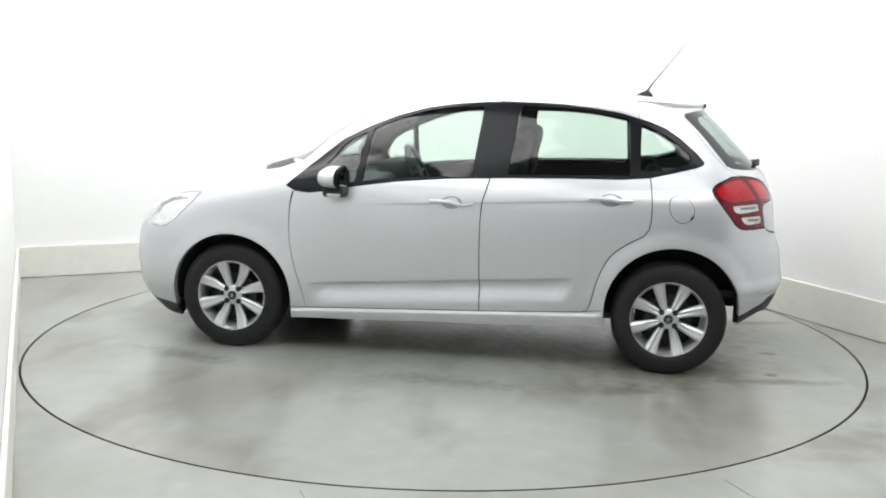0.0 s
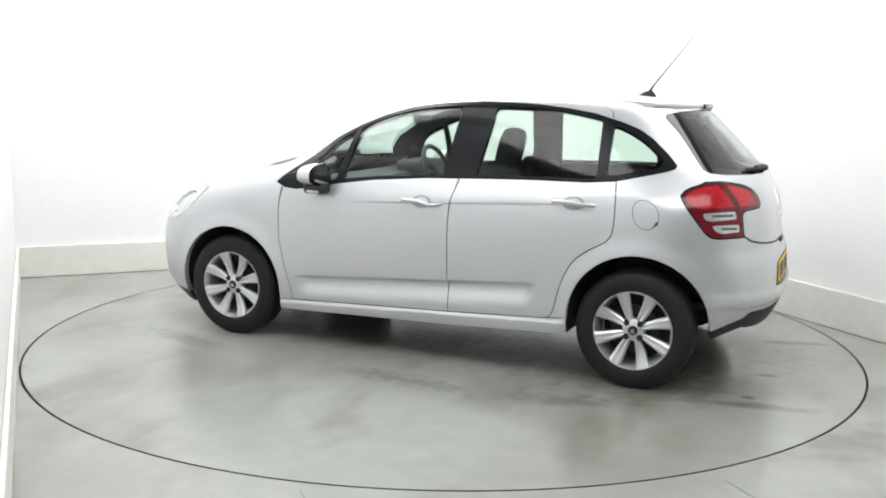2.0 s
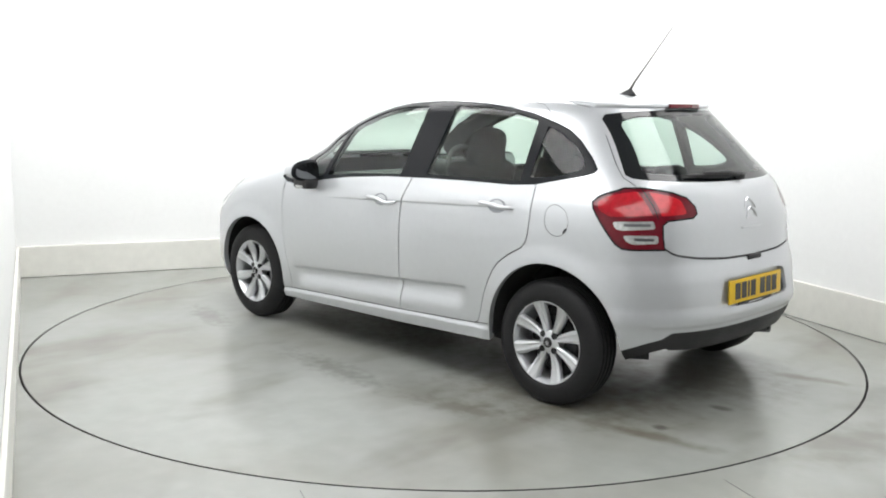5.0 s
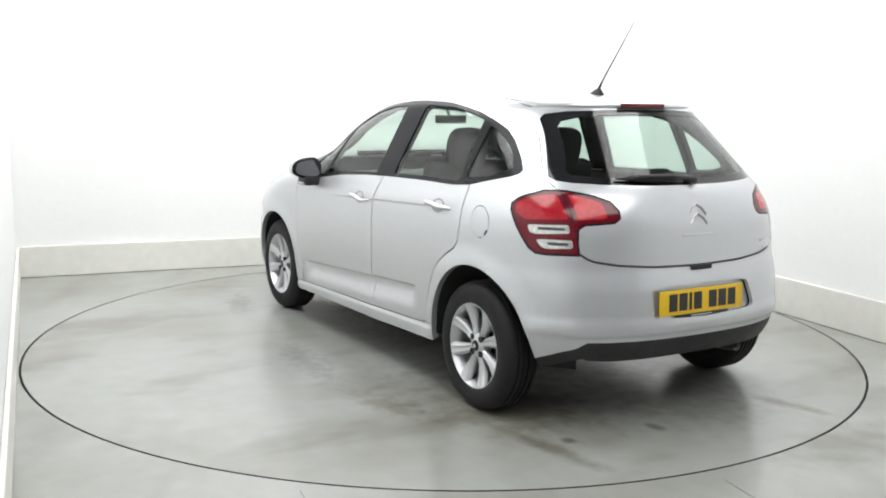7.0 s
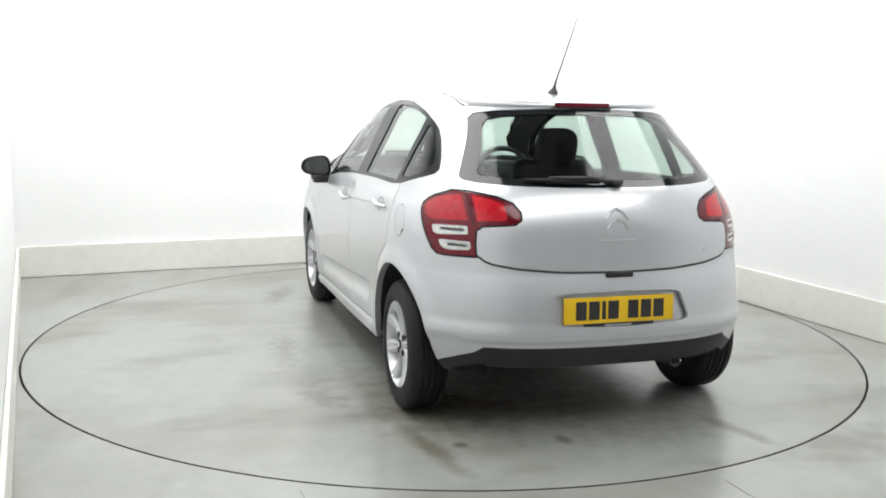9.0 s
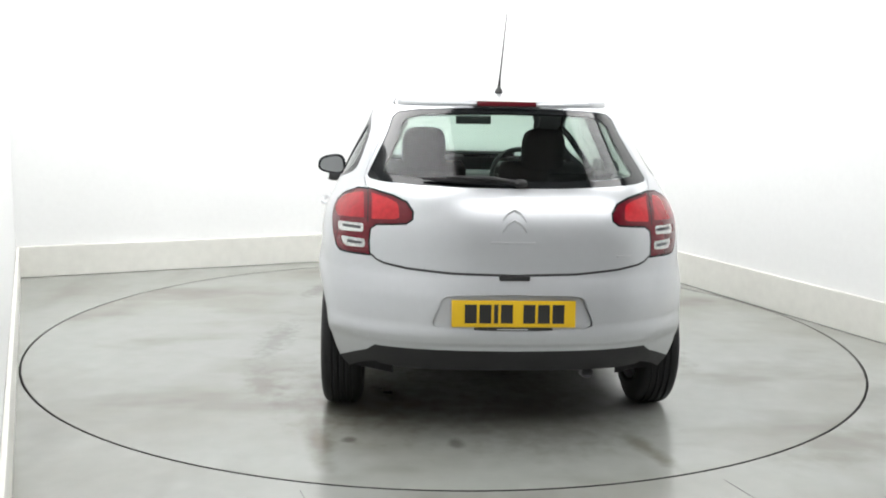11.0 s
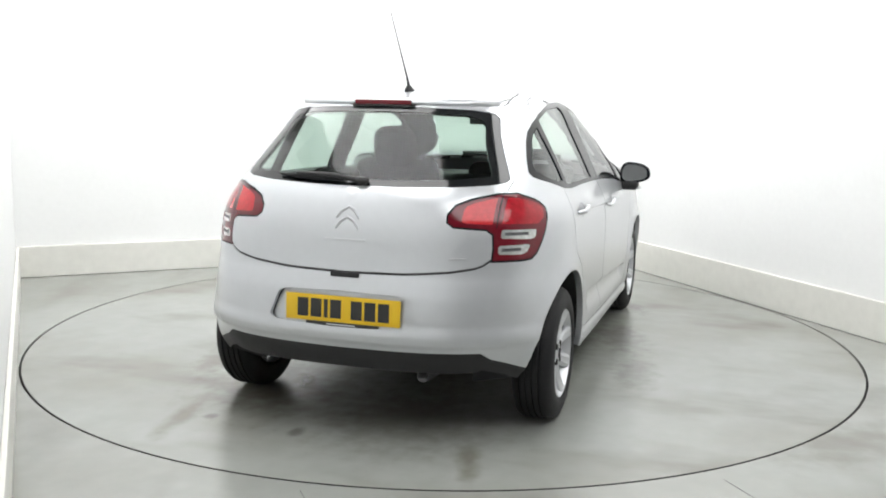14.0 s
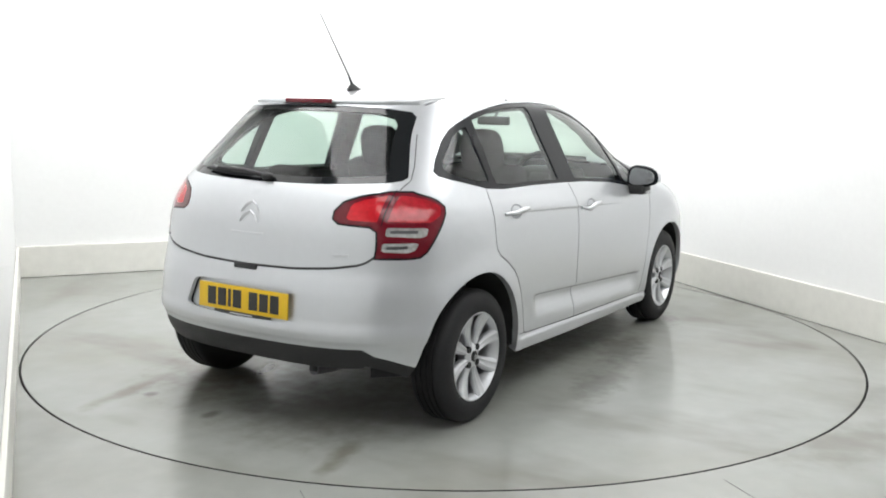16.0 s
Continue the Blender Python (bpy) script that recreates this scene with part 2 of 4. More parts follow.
    tagged(part("floor", bm, FLOOR, None, "worn pale grey painted concrete studio floor", False), category="floor", kind="structure")
    bm = bmesh.new()
    bmesh.ops.create_circle(bm, cap_ends=True, segments=64, radius=RADIUS + .12, matrix=pose(0, 0, -.07))
    tagged(part("turntable_pit", bm, DARKGAP, None, "dark pit under the turntable's edge", False), category="pit", kind="structure")
    # saw-cut joints in the fixed floor
    for (ax, ay), (bx, by) in (((-.56, -2.375), (-.20, -3.3)), ((1.075, -2.20), (1.5, -3.3))):
        d = Vector((bx - ax, by - ay, 0))
        m = pose(ax, ay, 0, 0, 0, math.degrees(math.atan2(d.y, d.x)))
        bm = bmesh.new()
        box(bm, (.09, -.0017, -.01), (d.length, .0017, .0008), 0, 1, m)
        tagged(part("floor_joint", bm, JOINT, None, "thin dark saw-cut joint in the concrete floor", False), category="floor joint", kind="structure")
    # all boxes hang out of view; the last is an added camera-side fill
    for u, v, hu, hv, kind in ((-1.52, -.1, .62, 2.3, 0), (1.52, -.1, .62, 2.3, 0), (0, 1.75, .9, .62, 0), (0, -4.2, 1.7, .9, 1)):
        lamp = tagged(new("ceiling_light"), "long white softbox ceiling light out of view, switched on", "ceiling light", "studio softboxes")
        lamp.matrix_basis = ROOM @ pose(u, v, HIGH - .01)
        solid("diffuser", (-hu, -hv, -.075), (hu, hv, -.055), DIFFUSERS[kind], lamp, .003)
        ou, ov = hu + .05, hv + .05
        for lo, hi in (((-ou, -ov, -.09), (-hu - .002, ov, 0)), ((hu + .002, -ov, -.09), (ou, ov, 0)),
                       ((-hu - .001, -ov, -.09), (hu + .001, -hv - .003, 0)), ((-hu - .001, hv + .003, -.09), (hu + .001, ov, 0))):
            solid("frame", lo, hi, FRAME, lamp, .004)


def turntable():
    n = 180
    prof = [(0, 0), (RADIUS * .5, 0), (RADIUS - .004, 0), (RADIUS, -.004), (RADIUS, -.06), (0, -.06)]
    bm = bmesh.new()
    rows = []
    for i in range(n):
        a = 2 * math.pi * i / n
        rows.append([bm.verts.new((r * math.cos(a), r * math.sin(a), z)) for r, z in prof[1:5]])
    mid = bm.verts.new((0, 0, 0))
    for i in range(n):
        a, b = rows[i], rows[(i + 1) % n]
        bm.faces.new((mid, a[0], b[0]))
        for k in range(3):
            bm.faces.new((a[k], a[k + 1], b[k + 1], b[k]))
    bmesh.ops.recalc_face_normals(bm, faces=bm.faces)
    ob = part("turntable", bm, DISC, None, "round grey painted car turntable, smeared with tyre and drip marks, broad brown patches under the car", False)
    # added dark strip on the rim, so the gap's dark line shows
    e = bmesh.new()
    for i in range(n):
        a, b = 2 * math.pi * i / n, 2 * math.pi * (i + 1) / n
        quad = [(r * math.cos(t), r * math.sin(t), z) for t in (a, b) for r, z in ((RADIUS - .002, .0006), (RADIUS + .002, .0004), (RADIUS + .002, -.04))]
        v = [e.verts.new(c) for c in quad]
        e.faces.new((v[0], v[1], v[4], v[3]))
        e.faces.new((v[1], v[2], v[5], v[4]))
    bmesh.ops.remove_doubles(e, verts=e.verts, dist=1e-6)
    part("edge_trim", e, DARKGAP, ob, "thin dark strip added to strengthen the gap's dark line", False)
    return tagged(ob, category="turntable")


studio()
table = turntable()

# ---- body form ----
def smooth_table(rows):
    """A smooth monotone curve through (place, value) rows."""
    a = np.array(sorted(rows), float)
    x, y = a[:, 0], a[:, 1]
    h, d = np.diff(x), np.diff(y) / np.diff(x)
    m = np.zeros(len(x))
    m[0], m[-1] = d[0], d[-1]
    for i in range(1, len(x) - 1):
        if d[i - 1] * d[i] > 0:
            w1, w2 = 2 * h[i] + h[i - 1], h[i] + 2 * h[i - 1]
            m[i] = (w1 + w2) / (w1 / d[i - 1] + w2 / d[i])
    def at(q):
        q = np.clip(np.asarray(q, float), x[0], x[-1])
        i = np.clip(np.searchsorted(x, q) - 1, 0, len(x) - 2)
        t = (q - x[i]) / h[i]
        return ((1 + 2 * t) * (1 - t) ** 2 * y[i] + t * (1 - t) ** 2 * h[i] * m[i]
                + t * t * (3 - 2 * t) * y[i + 1] + t * t * (t - 1) * h[i] * m[i + 1])
    return at


REAR = smooth_table([(.15, -1.70), (.25, -1.77), (.32, -1.83), (.41, -1.872), (.5, -1.884), (.62, -1.874), (.70, -1.853), (.735, -1.842),
                     (.80, -1.834), (.90, -1.822), (1.0, -1.79), (1.08, -1.735), (1.2, -1.625), (1.3, -1.53), (1.40, -1.43), (1.435, -1.39), (1.46, -1.25),
                     (1.48, -1.12), (1.495, -.93), (1.503, -.70), (1.507, -.42)])
FRONT = smooth_table([(.15, 1.88), (.25, 1.97), (.35, 2.015), (.5, 2.025), (.62, 2.01), (.7, 1.975), (.78, 1.90), (.85, 1.80), (.91, 1.65), (.98, 1.43),
                      (1.03, 1.22), (1.075, 1.05), (1.11, .955), (1.245, .775), (1.336, .60), (1.402, .42), (1.446, .245), (1.479, .07), (1.499, -.1), (1.507, -.34)])
WIDE = smooth_table([(.15, .79), (.25, .822), (.35, .836), (.5, .842), (.75, .846), (.85, .842), (.92, .832), (.97, .817), (1.02, .793), (1.1, .757), (1.2, .71),
                     (1.3, .662), (1.37, .63), (1.41, .605), (1.44, .565), (1.46, .515), (1.48, .425), (1.495, .29), (1.503, .16), (1.507, .02)])
LIFT = smooth_table([(0, .15), (.85, 1.0), (1.31, 1.41), (1.37, 1.45), (1.45, 1.475), (1.55, 1.491), (1.7, 1.503), (1.9, 1.507)])  # chart height to height
_z = np.linspace(0, 1.9, 2000)
_zl = LIFT(_z)
_p = np.linspace(0, np.pi / 2, 4001)
_n = 3.0
_D, _Y = 1 - np.cos(_p) ** (2 / _n), np.sin(_p) ** (2 / _n)
_s = np.concatenate([[0], np.cumsum(np.hypot(np.diff(_D) * .8, np.diff(_Y) * .84))])
ARC = _s[-1]
MID = 2.25


def corner(z):
    return np.minimum(.8, .47 * (FRONT(z) - REAR(z)))


def shell(s, v):
    """The bare body side (y > 0): s runs from the tail's middle along the flank to the nose's middle, v upwards."""
    s, z = np.asarray(s, float), LIFT(v)
    e, f, w, a = REAR(z), FRONT(z), WIDE(z), corner(z)
    mid = np.clip((s - ARC) / MID, 0, 1)
    sf = np.clip(2 * ARC + MID - s, 0, ARC)
    x = np.where(s < ARC, e + a * np.interp(s, _s, _D), np.where(s <= ARC + MID, e + a + mid * (f - e - 2 * a), f - a * np.interp(sf, _s, _D)))
    y = w * np.where(s < ARC, np.interp(s, _s, _Y), np.where(s <= ARC + MID, 1.0, np.interp(sf, _s, _Y)))
    return np.stack([x, y, z], -1)


def by_x(x, z):
    """Chart place of the flank's point at x and height z."""
    e, f, a = REAR(z), FRONT(z), corner(z)
    if x < e + a:
        s = np.interp((x - e) / a, _D, _s)
    elif x <= f - a:
        s = ARC + MID * (x - e - a) / (f - e - 2 * a)
    else:
        s = 2 * ARC + MID - np.interp((f - x) / a, _D, _s)
    return float(s), float(np.interp(z, _zl, _z))


def by_y(y, z):
    """Chart place of the tail's point at y and height z."""
    return float(np.interp(y / WIDE(z), _Y, _s)), float(np.interp(z, _zl, _z))


# ---- end of body form ----
LENGTH = 2 * ARC + MID


def by_front(y, z):
    """Chart place of the nose's point at y and height z."""
    return LENGTH - float(np.interp(y / WIDE(z), _Y, _s)), float(np.interp(z, _zl, _z))


def outline(points, step=.03, closed=True):
    """A line in the chart through (kind, place, height) points, in short steps; kind x, y or f (the nose)."""
    out = []
    way = {"x": by_x, "y": by_y, "f": by_front}
    n = len(points)
    for i in range(n if closed else n - 1):
        a, b = points[i], points[(i + 1) % n]
        ca, cb = way[a[0]](a[1], a[2]), way[b[0]](b[1], b[2])
        k = max(1, int(math.dist(ca, cb) / step))
        for j in range(k):
            t = j / k
            if a[0] == b[0]:
                out.append(way[a[0]](a[1] + t * (b[1] - a[1]), a[2] + t * (b[2] - a[2])))
            else:
                out.append((ca[0] + t * (cb[0] - ca[0]), ca[1] + t * (cb[1] - ca[1])))
    if not closed:
        p = points[-1]
        out.append(way[p[0]](p[1], p[2]))
    return out


def sx(*pts):
    return [("x", x, z) for x, z in pts]


def sy(*pts):
    return [("y", y, z) for y, z in pts]


def rounded(pts, times=2):
    """Cuts the corners of a closed outline."""
    for _ in range(times):
        out = []
        for a, b in zip(pts, pts[1:] + pts[:1]):
            out += [(.8 * a[0] + .2 * b[0], .8 * a[1] + .2 * b[1]), (.2 * a[0] + .8 * b[0], .2 * a[1] + .8 * b[1])]
        pts = out
    return pts


def inside(poly, p):
    """Which of the points p lie in the closed polygon."""
    q = np.asarray(poly)
    a, b = q, np.roll(q, -1, 0)
    x, y = p[:, 0][:, None], p[:, 1][:, None]
    cross = (a[None, :, 1] > y) != (b[None, :, 1] > y)
    with np.errstate(divide="ignore", invalid="ignore"):
        at = a[None, :, 0] + (y - a[None, :, 1]) / (b[None, :, 1] - a[None, :, 1]) * (b[None, :, 0] - a[None, :, 0])
    return (np.sum(cross & (x < at), 1) % 2) == 1


def strip(line, width):
    """A narrow closed polygon along an open line."""
    p = np.array(line)
    d = np.gradient(p, axis=0)
    d /= np.linalg.norm(d, axis=1)[:, None] + 1e-9
    n = np.stack([-d[:, 1], d[:, 0]], 1) * width / 2
    return [tuple(q) for q in p + n] + [tuple(q) for q in (p - n)[::-1]]


def inset(poly, width):
    """A closed outline drawn in by that width."""
    p = np.array(poly)
    d = np.roll(p, -1, 0) - np.roll(p, 1, 0)
    d /= np.linalg.norm(d, axis=1)[:, None] + 1e-9
    n = np.stack([-d[:, 1], d[:, 0]], 1)
    area = np.sum(p[:, 0] * np.roll(p[:, 1], -1) - np.roll(p[:, 0], -1) * p[:, 1])
    return [tuple(q) for q in p + n * width * np.sign(area)]


def arc(cx, cz, r, foot=.12):
    """A wheel arch as flank points."""
    up = [(cx + r * math.cos(radians(a)), cz + r * math.sin(radians(a))) for a in range(0, 181, 6)]
    return sx(*([(cx + r + .004, foot)] + up + [(cx - r - .004, foot)]))


ARCHES = ((1.228, .312, .358), (-1.243, .340, .354))
DLO = sx((.899, .955), (.865, .992), (.826, 1.028), (.74, 1.117), (.622, 1.212), (.468, 1.291), (.312, 1.353), (.155, 1.397), (-.003, 1.422), (-.158, 1.434), (-.316, 1.44),
         (-.474, 1.437), (-.631, 1.430), (-.786, 1.414), (-.939, 1.39), (-1.09, 1.347), (-1.175, 1.314), (-1.248, 1.268), (-1.34, 1.19), (-1.387, 1.140), (-1.38, 1.121), (-1.338, 1.106),
         (-1.101, 1.052), (-.954, 1.04), (-.657, 1.038), (-.354, 1.03), (-.045, 1.018), (.269, .993), (.49, .962), (.65, .932), (.76, .918), (.84, .926))
PANES = {"front_quarter_glass": sx((.69, 1.09), (.60, 1.195), (.475, 1.262), (.505, .985), (.66, .965)),
         "front_door_glass": sx((.44, 1.28), (.30, 1.337), (.155, 1.380), (0, 1.404), (-.19, 1.412), (-.15, 1.04), (.26, 1.017), (.465, .992)),
         "rear_door_glass": sx((-.345, 1.050), (-.395, 1.419), (-.631, 1.413), (-.786, 1.398), (-.985, 1.361), (-1.0, 1.062), (-.66, 1.058)),
         "rear_quarter_glass": sx((-1.05, 1.082), (-1.05, 1.333), (-1.15, 1.293), (-1.243, 1.235), (-1.322, 1.165), (-1.308, 1.132), (-1.2, 1.097))}
REAR_GLASS = sy((0, 1.417), (.2, 1.414), (.40, 1.405), (.485, 1.392), (.512, 1.37), (.535, 1.30), (.562, 1.24), (.602, 1.16), (.622, 1.118), (.61, 1.104), (.56, 1.096), (.42, 1.089), (.2, 1.083), (0, 1.082))
GLASS_INNER = sy((0, 1.395), (.2, 1.392), (.38, 1.384), (.445, 1.368), (.472, 1.34), (.492, 1.27), (.522, 1.20), (.552, 1.145), (.545, 1.13), (.42, 1.120), (.2, 1.114), (0, 1.113))
FRONT_GAP = sx((.852, .925), (.866, .86), (.872, .79), (.872, .63), (.847, .503), (.799, .342), (.784, .262))
MID_GAP = sx((-.255, 1.035), (-.238, .97), (-.217, .895), (-.210, .80), (-.208, .711), (-.213, .300))
REAR_GAP = sx((-1.105, 1.055), (-1.115, .97), (-1.119, .898), (-1.117, .83), (-1.108, .785), (-1.08, .75), (-.999, .706), (-.935, .66), (-.899, .618), (-.865, .55), (-.845, .493), (-.814, .367), (-.80, .338), (-.777, .325))
SILL_TOP = sx((.876, .262), (.784, .263), (.4, .278), (-.213, .299), (-.777, .325), (-.878, .34))
SILL_LOW = sx((.90, .205), (-.223, .230), (-.90, .258))
LAMP = sx((-1.422, 1.0), (-1.44, 1.025), (-1.465, 1.04), (-1.51, 1.057)) + sy((.66, 1.066), (.60, 1.066), (.50, 1.045), (.445, 1.024), (.418, .985), (.42, .95), (.45, .929), (.575, .919), (.598, .902), (.603, .85), (.60, .79)) + sx((-1.62, .788), (-1.585, .792), (-1.555, .813), (-1.50, .885), (-1.435, .97))
LAMP_INNER = sx((-1.436, 1.0), (-1.452, 1.022), (-1.48, 1.037), (-1.53, 1.052)) + sy((.625, 1.058), (.622, .938)) + sx((-1.52, .928), (-1.463, .955))
LAMP_BRIGHT = sy((.603, 1.056), (.52, 1.038), (.478, 1.02), (.470, .958), (.49, .943), (.603, .936))
LAMP_WHITE_A = sx((-1.535, .915), (-1.56, .918)) + sy((.632, .923), (.632, .888)) + sx((-1.575, .878), (-1.55, .885))
LAMP_WHITE_B = sx((-1.583, .853), (-1.60, .858)) + sy((.625, .858), (.625, .823)) + sx((-1.625, .817), (-1.60, .828))
GATE_LOW = sy((0, .729), (.264, .735), (.45, .750), (.545, .766), (.575, .778), (.602, .80))
DOOR_TOP = sx((-1.04, 1.362), (-1.025, 1.40), (-.97, 1.43), (-.85, 1.452), (-.6, 1.467), (-.3, 1.472), (0, 1.459), (.2, 1.43), (.4, 1.376), (.58, 1.30))
GATE_SIDE = sy((.622, 1.068), (.634, 1.108), (.616, 1.16), (.578, 1.24), (.552, 1.295))
ROOF_DITCH = sx((-1.20, 1.422), (-1.08, 1.446), (-.9, 1.466), (-.6, 1.481), (-.25, 1.487), (.05, 1.476), (.2, 1.456))
DOOR_SPLIT = sx((-.292, 1.438), (-.285, 1.470))
BUMPER_SEAM = sx((-1.60, .79), (-1.50, .70), (-1.44, .622))
BUMPER_LOW = sy((0, .412), (.25, .414), (.42, .415), (.58, .415)) + sx((-1.74, .385), (-1.66, .352), (-1.57, .322))
VALANCE_LOW = sy((0, .318), (.45, .318), (.56, .325)) + sx((-1.74, .335), (-1.66, .305), (-1.578, .272))
PLATE_RECESS = sy((0, .652), (.24, .647), (.285, .640), (.300, .628), (.338, .535), (.335, .522), (.31, .512), (0, .500))
HEADLAMP = sx((1.80, .685), (1.70, .683), (1.64, .692), (1.56, .75), (1.46, .85), (1.425, .893), (1.50, .893), (1.62, .872), (1.74, .825), (1.80, .77))
CAP = (-1.272, .900, .066, .076)


def crease_height(x):
    return .438 - .066 * (x - .05)


def waist_height(x):
    return .888 - .048 * (x + .05)


def raised(x, y, z):
    """How far the pressed body stands out from the bare form: arch lips, door scallops, waist line, tail ledges."""
    d = np.zeros_like(x)
    step = lambda a, b, q: np.clip((q - a) / (b - a), 0, 1) ** 2 * (3 - 2 * np.clip((q - a) / (b - a), 0, 1))
    side = step(.60, .75, y)
    for cx, cz, r in ARCHES:
        far = np.hypot(x - cx, z - cz)
        d += .013 * (1 - step(r + .0, r + .10, far)) * side * step(.15, .3, z)
    zc = crease_height(x)
    ends = step(-.73, -.63, x) * (1 - step(.66, .78, x))
    low = np.where(z < zc, step(zc - .12, zc - .012, z) , 1 - step(zc - .001, zc + .022, z))
    d += -.030 * low * ends * side
    zs = .293 - .0386 * x
    d += .014 * (1 - step(zs - .024, zs + .001, z)) * side * step(-.90, -.84, x) * (1 - step(.86, .92, x))
    zw = waist_height(x)
    d += .0055 * step(zw - .005, zw + .004, z) * (1 - step(zw + .004, zw + .09, z)) * step(-1.02, -.85, x) * (1 - step(.05, .5, x)) * side
    tail = step(-1.45, -1.65, x) * (1 - side * 0)
    d += tail * .011 * step(.425, .452, z) * (1 - step(.468, .535, z))
    d += tail * (1 - step(.60, .70, y)) * .006 * np.exp(-((z - 1.055) / .02) ** 2)
    return d


def skin(s, v):
    """The finished body surface and its outward normal."""
    h = 2e-3
    def normal(f):
        a = f(np.clip(s + h, 0, LENGTH), v) - f(np.clip(s - h, 0, LENGTH), v)
        b = f(s, np.clip(v + h, 0, 1.9)) - f(s, np.clip(v - h, 0, 1.9))
        n = np.cross(a, b)
        n /= np.linalg.norm(n, axis=-1)[..., None] + 1e-12
        return -n
    n0 = normal(shell)
    def full(s, v):
        p = shell(s, v)
        return p + n0 * raised(p[..., 0], p[..., 1], p[..., 2])[..., None]
    p = full(s, v)
    n = normal(full)
    mid = (s < 1e-6) | (s > LENGTH - 1e-6)
    n[mid, 1] = 0
    n /= np.linalg.norm(n, axis=-1)[..., None] + 1e-12
    return p, n


def lay_out():
    """Cuts the chart along all outlines and sorts its triangles into panels."""
    from mathutils.geometry import delaunay_2d_cdt
    gap = lambda line, w=.006: strip(outline(line, closed=False), w)
    dlo = outline(DLO)
    polys = {"arch_front": outline(arc(*ARCHES[0])), "arch_rear": outline(arc(*ARCHES[1])),
             "gap_a": gap(FRONT_GAP, .004), "gap_b": gap(MID_GAP), "gap_c": gap(REAR_GAP), "gap_d": gap(SILL_TOP, .005),
             "gap_h": gap(DOOR_TOP, .005), "gap_i": gap(DOOR_SPLIT, .006), "gap_j": gap(GATE_SIDE, .005), "gap_k": gap(ROOF_DITCH, .009), "gap_e": gap(GATE_LOW, .010)}
    cap_mid = by_x(CAP[0], CAP[1])
    ring = [(cap_mid[0] + CAP[2] * math.cos(a), cap_mid[1] + CAP[3] * math.sin(a)) for a in np.linspace(0, 2 * math.pi, 36, endpoint=False)]
    ring_in = [(cap_mid[0] + (CAP[2] - .0032) * math.cos(a), cap_mid[1] + (CAP[3] - .0032) * math.sin(a)) for a in np.linspace(0, 2 * math.pi, 36, endpoint=False)]
    polys["cap_in"], polys["gap_g"] = ring_in, ring
    for k, q in PANES.items():
        polys[k] = rounded(outline(q, .05), 2)
    polys["dlo"] = dlo
    polys["lamp_red"], polys["lamp_bright"] = inset(rounded(outline(LAMP_INNER, .04), 1), .010), inset(rounded(outline(LAMP_BRIGHT, .04), 1), .008)
    polys["lamp_white_a"], polys["lamp_white_b"] = rounded(outline(LAMP_WHITE_A, .03), 1), rounded(outline(LAMP_WHITE_B, .03), 1)
    slot = lambda a, b: strip(outline(a + b, .02, closed=False), .013)
    polys["lamp_slot_a"], polys["lamp_slot_b"] = slot(sx((-1.58, .903)), sy((.646, .905))), slot(sx((-1.625, .840)), sy((.640, .839)))
    lamp = outline(LAMP)
    polys["lamp_face"], polys["lamp"] = inset(lamp, .009), lamp
    polys["lamp_split"] = strip(outline(sy((.613, .93), (.613, 1.07)), closed=False), .005)
    polys["rear_clear"] = outline(GLASS_INNER)
    polys["rear_glass"] = outline(REAR_GLASS)
    c0 = lambda z: ("y", 0, z)
    # tail door, bumpers, valance
    polys["tailgate"] = outline([c0(1.43)] + sy((.40, 1.418), (.497, 1.402), (.527, 1.37), (.552, 1.30), (.58, 1.24), (.618, 1.16), (.638, 1.112), (.622, 1.06), (.61, .95), (.602, .80)) + GATE_LOW[::-1])
    polys["rear_bumper"] = outline(BUMPER_LOW + sx((-1.5, .45)) + BUMPER_SEAM[::-1] + GATE_LOW[::-1])
    polys["valance"] = outline(VALANCE_LOW + BUMPER_LOW[::-1])
    low = outline([("y", 0, .151)] + VALANCE_LOW + sx((-1.45, .27), (-1.0, .255), (-.90, .258)) + SILL_LOW[::-1] + sx((1.0, .2), (1.5, .2), (1.588, .2), (1.588, .1501), (0, .1501), (-1.5, .1501)))
    polys["below"] = low
    polys["front_door"] = outline(FRONT_GAP + SILL_TOP[1:4] + MID_GAP[::-1] + sx((.2, 1.05)))
    polys["rear_door"] = outline(MID_GAP + SILL_TOP[3:5] + REAR_GAP[::-1] + sx((-.7, 1.08)))
    polys["sill"] = outline(SILL_TOP + SILL_LOW[::-1])
    lens = rounded(outline(HEADLAMP), 1)
    polys["headlamp_bowl"], polys["headlamp"], polys["headlamp_edge"] = inset(lens, .036), inset(lens, .007), lens
    polys["lip"] = outline(sx((1.588, .236), (1.7, .238)) + [("f", .6, .24), ("f", 0, .24), ("f", 0, .1501)] + sx((1.588, .1501)))
    edge = [(.865, 1.083), (.832, 1.12), (.74, 1.215), (.60, 1.30), (.44, 1.372), (.31, 1.412), (.22, 1.438)]
    polys["windscreen"] = outline(sx(*edge) + [("f", .3, 1.452), ("f", 0, 1.455), ("f", 0, 1.085), ("f", .35, 1.085)])
    polys["cowl"] = outline([("f", .645, 1.040), ("f", .60, 1.072), ("f", .35, 1.085), ("f", 0, 1.085), ("f", 0, 1.052), ("f", .4, 1.045), ("f", .62, 1.025)])
    polys["bonnet"] = outline(sx((.93, 1.016), (1.2, .975), (1.43, .90)) + [("f", .60, .86), ("f", .4, .80), ("f", 0, .77), ("f", 0, 1.055), ("f", .4, 1.05), ("f", .62, 1.035)])
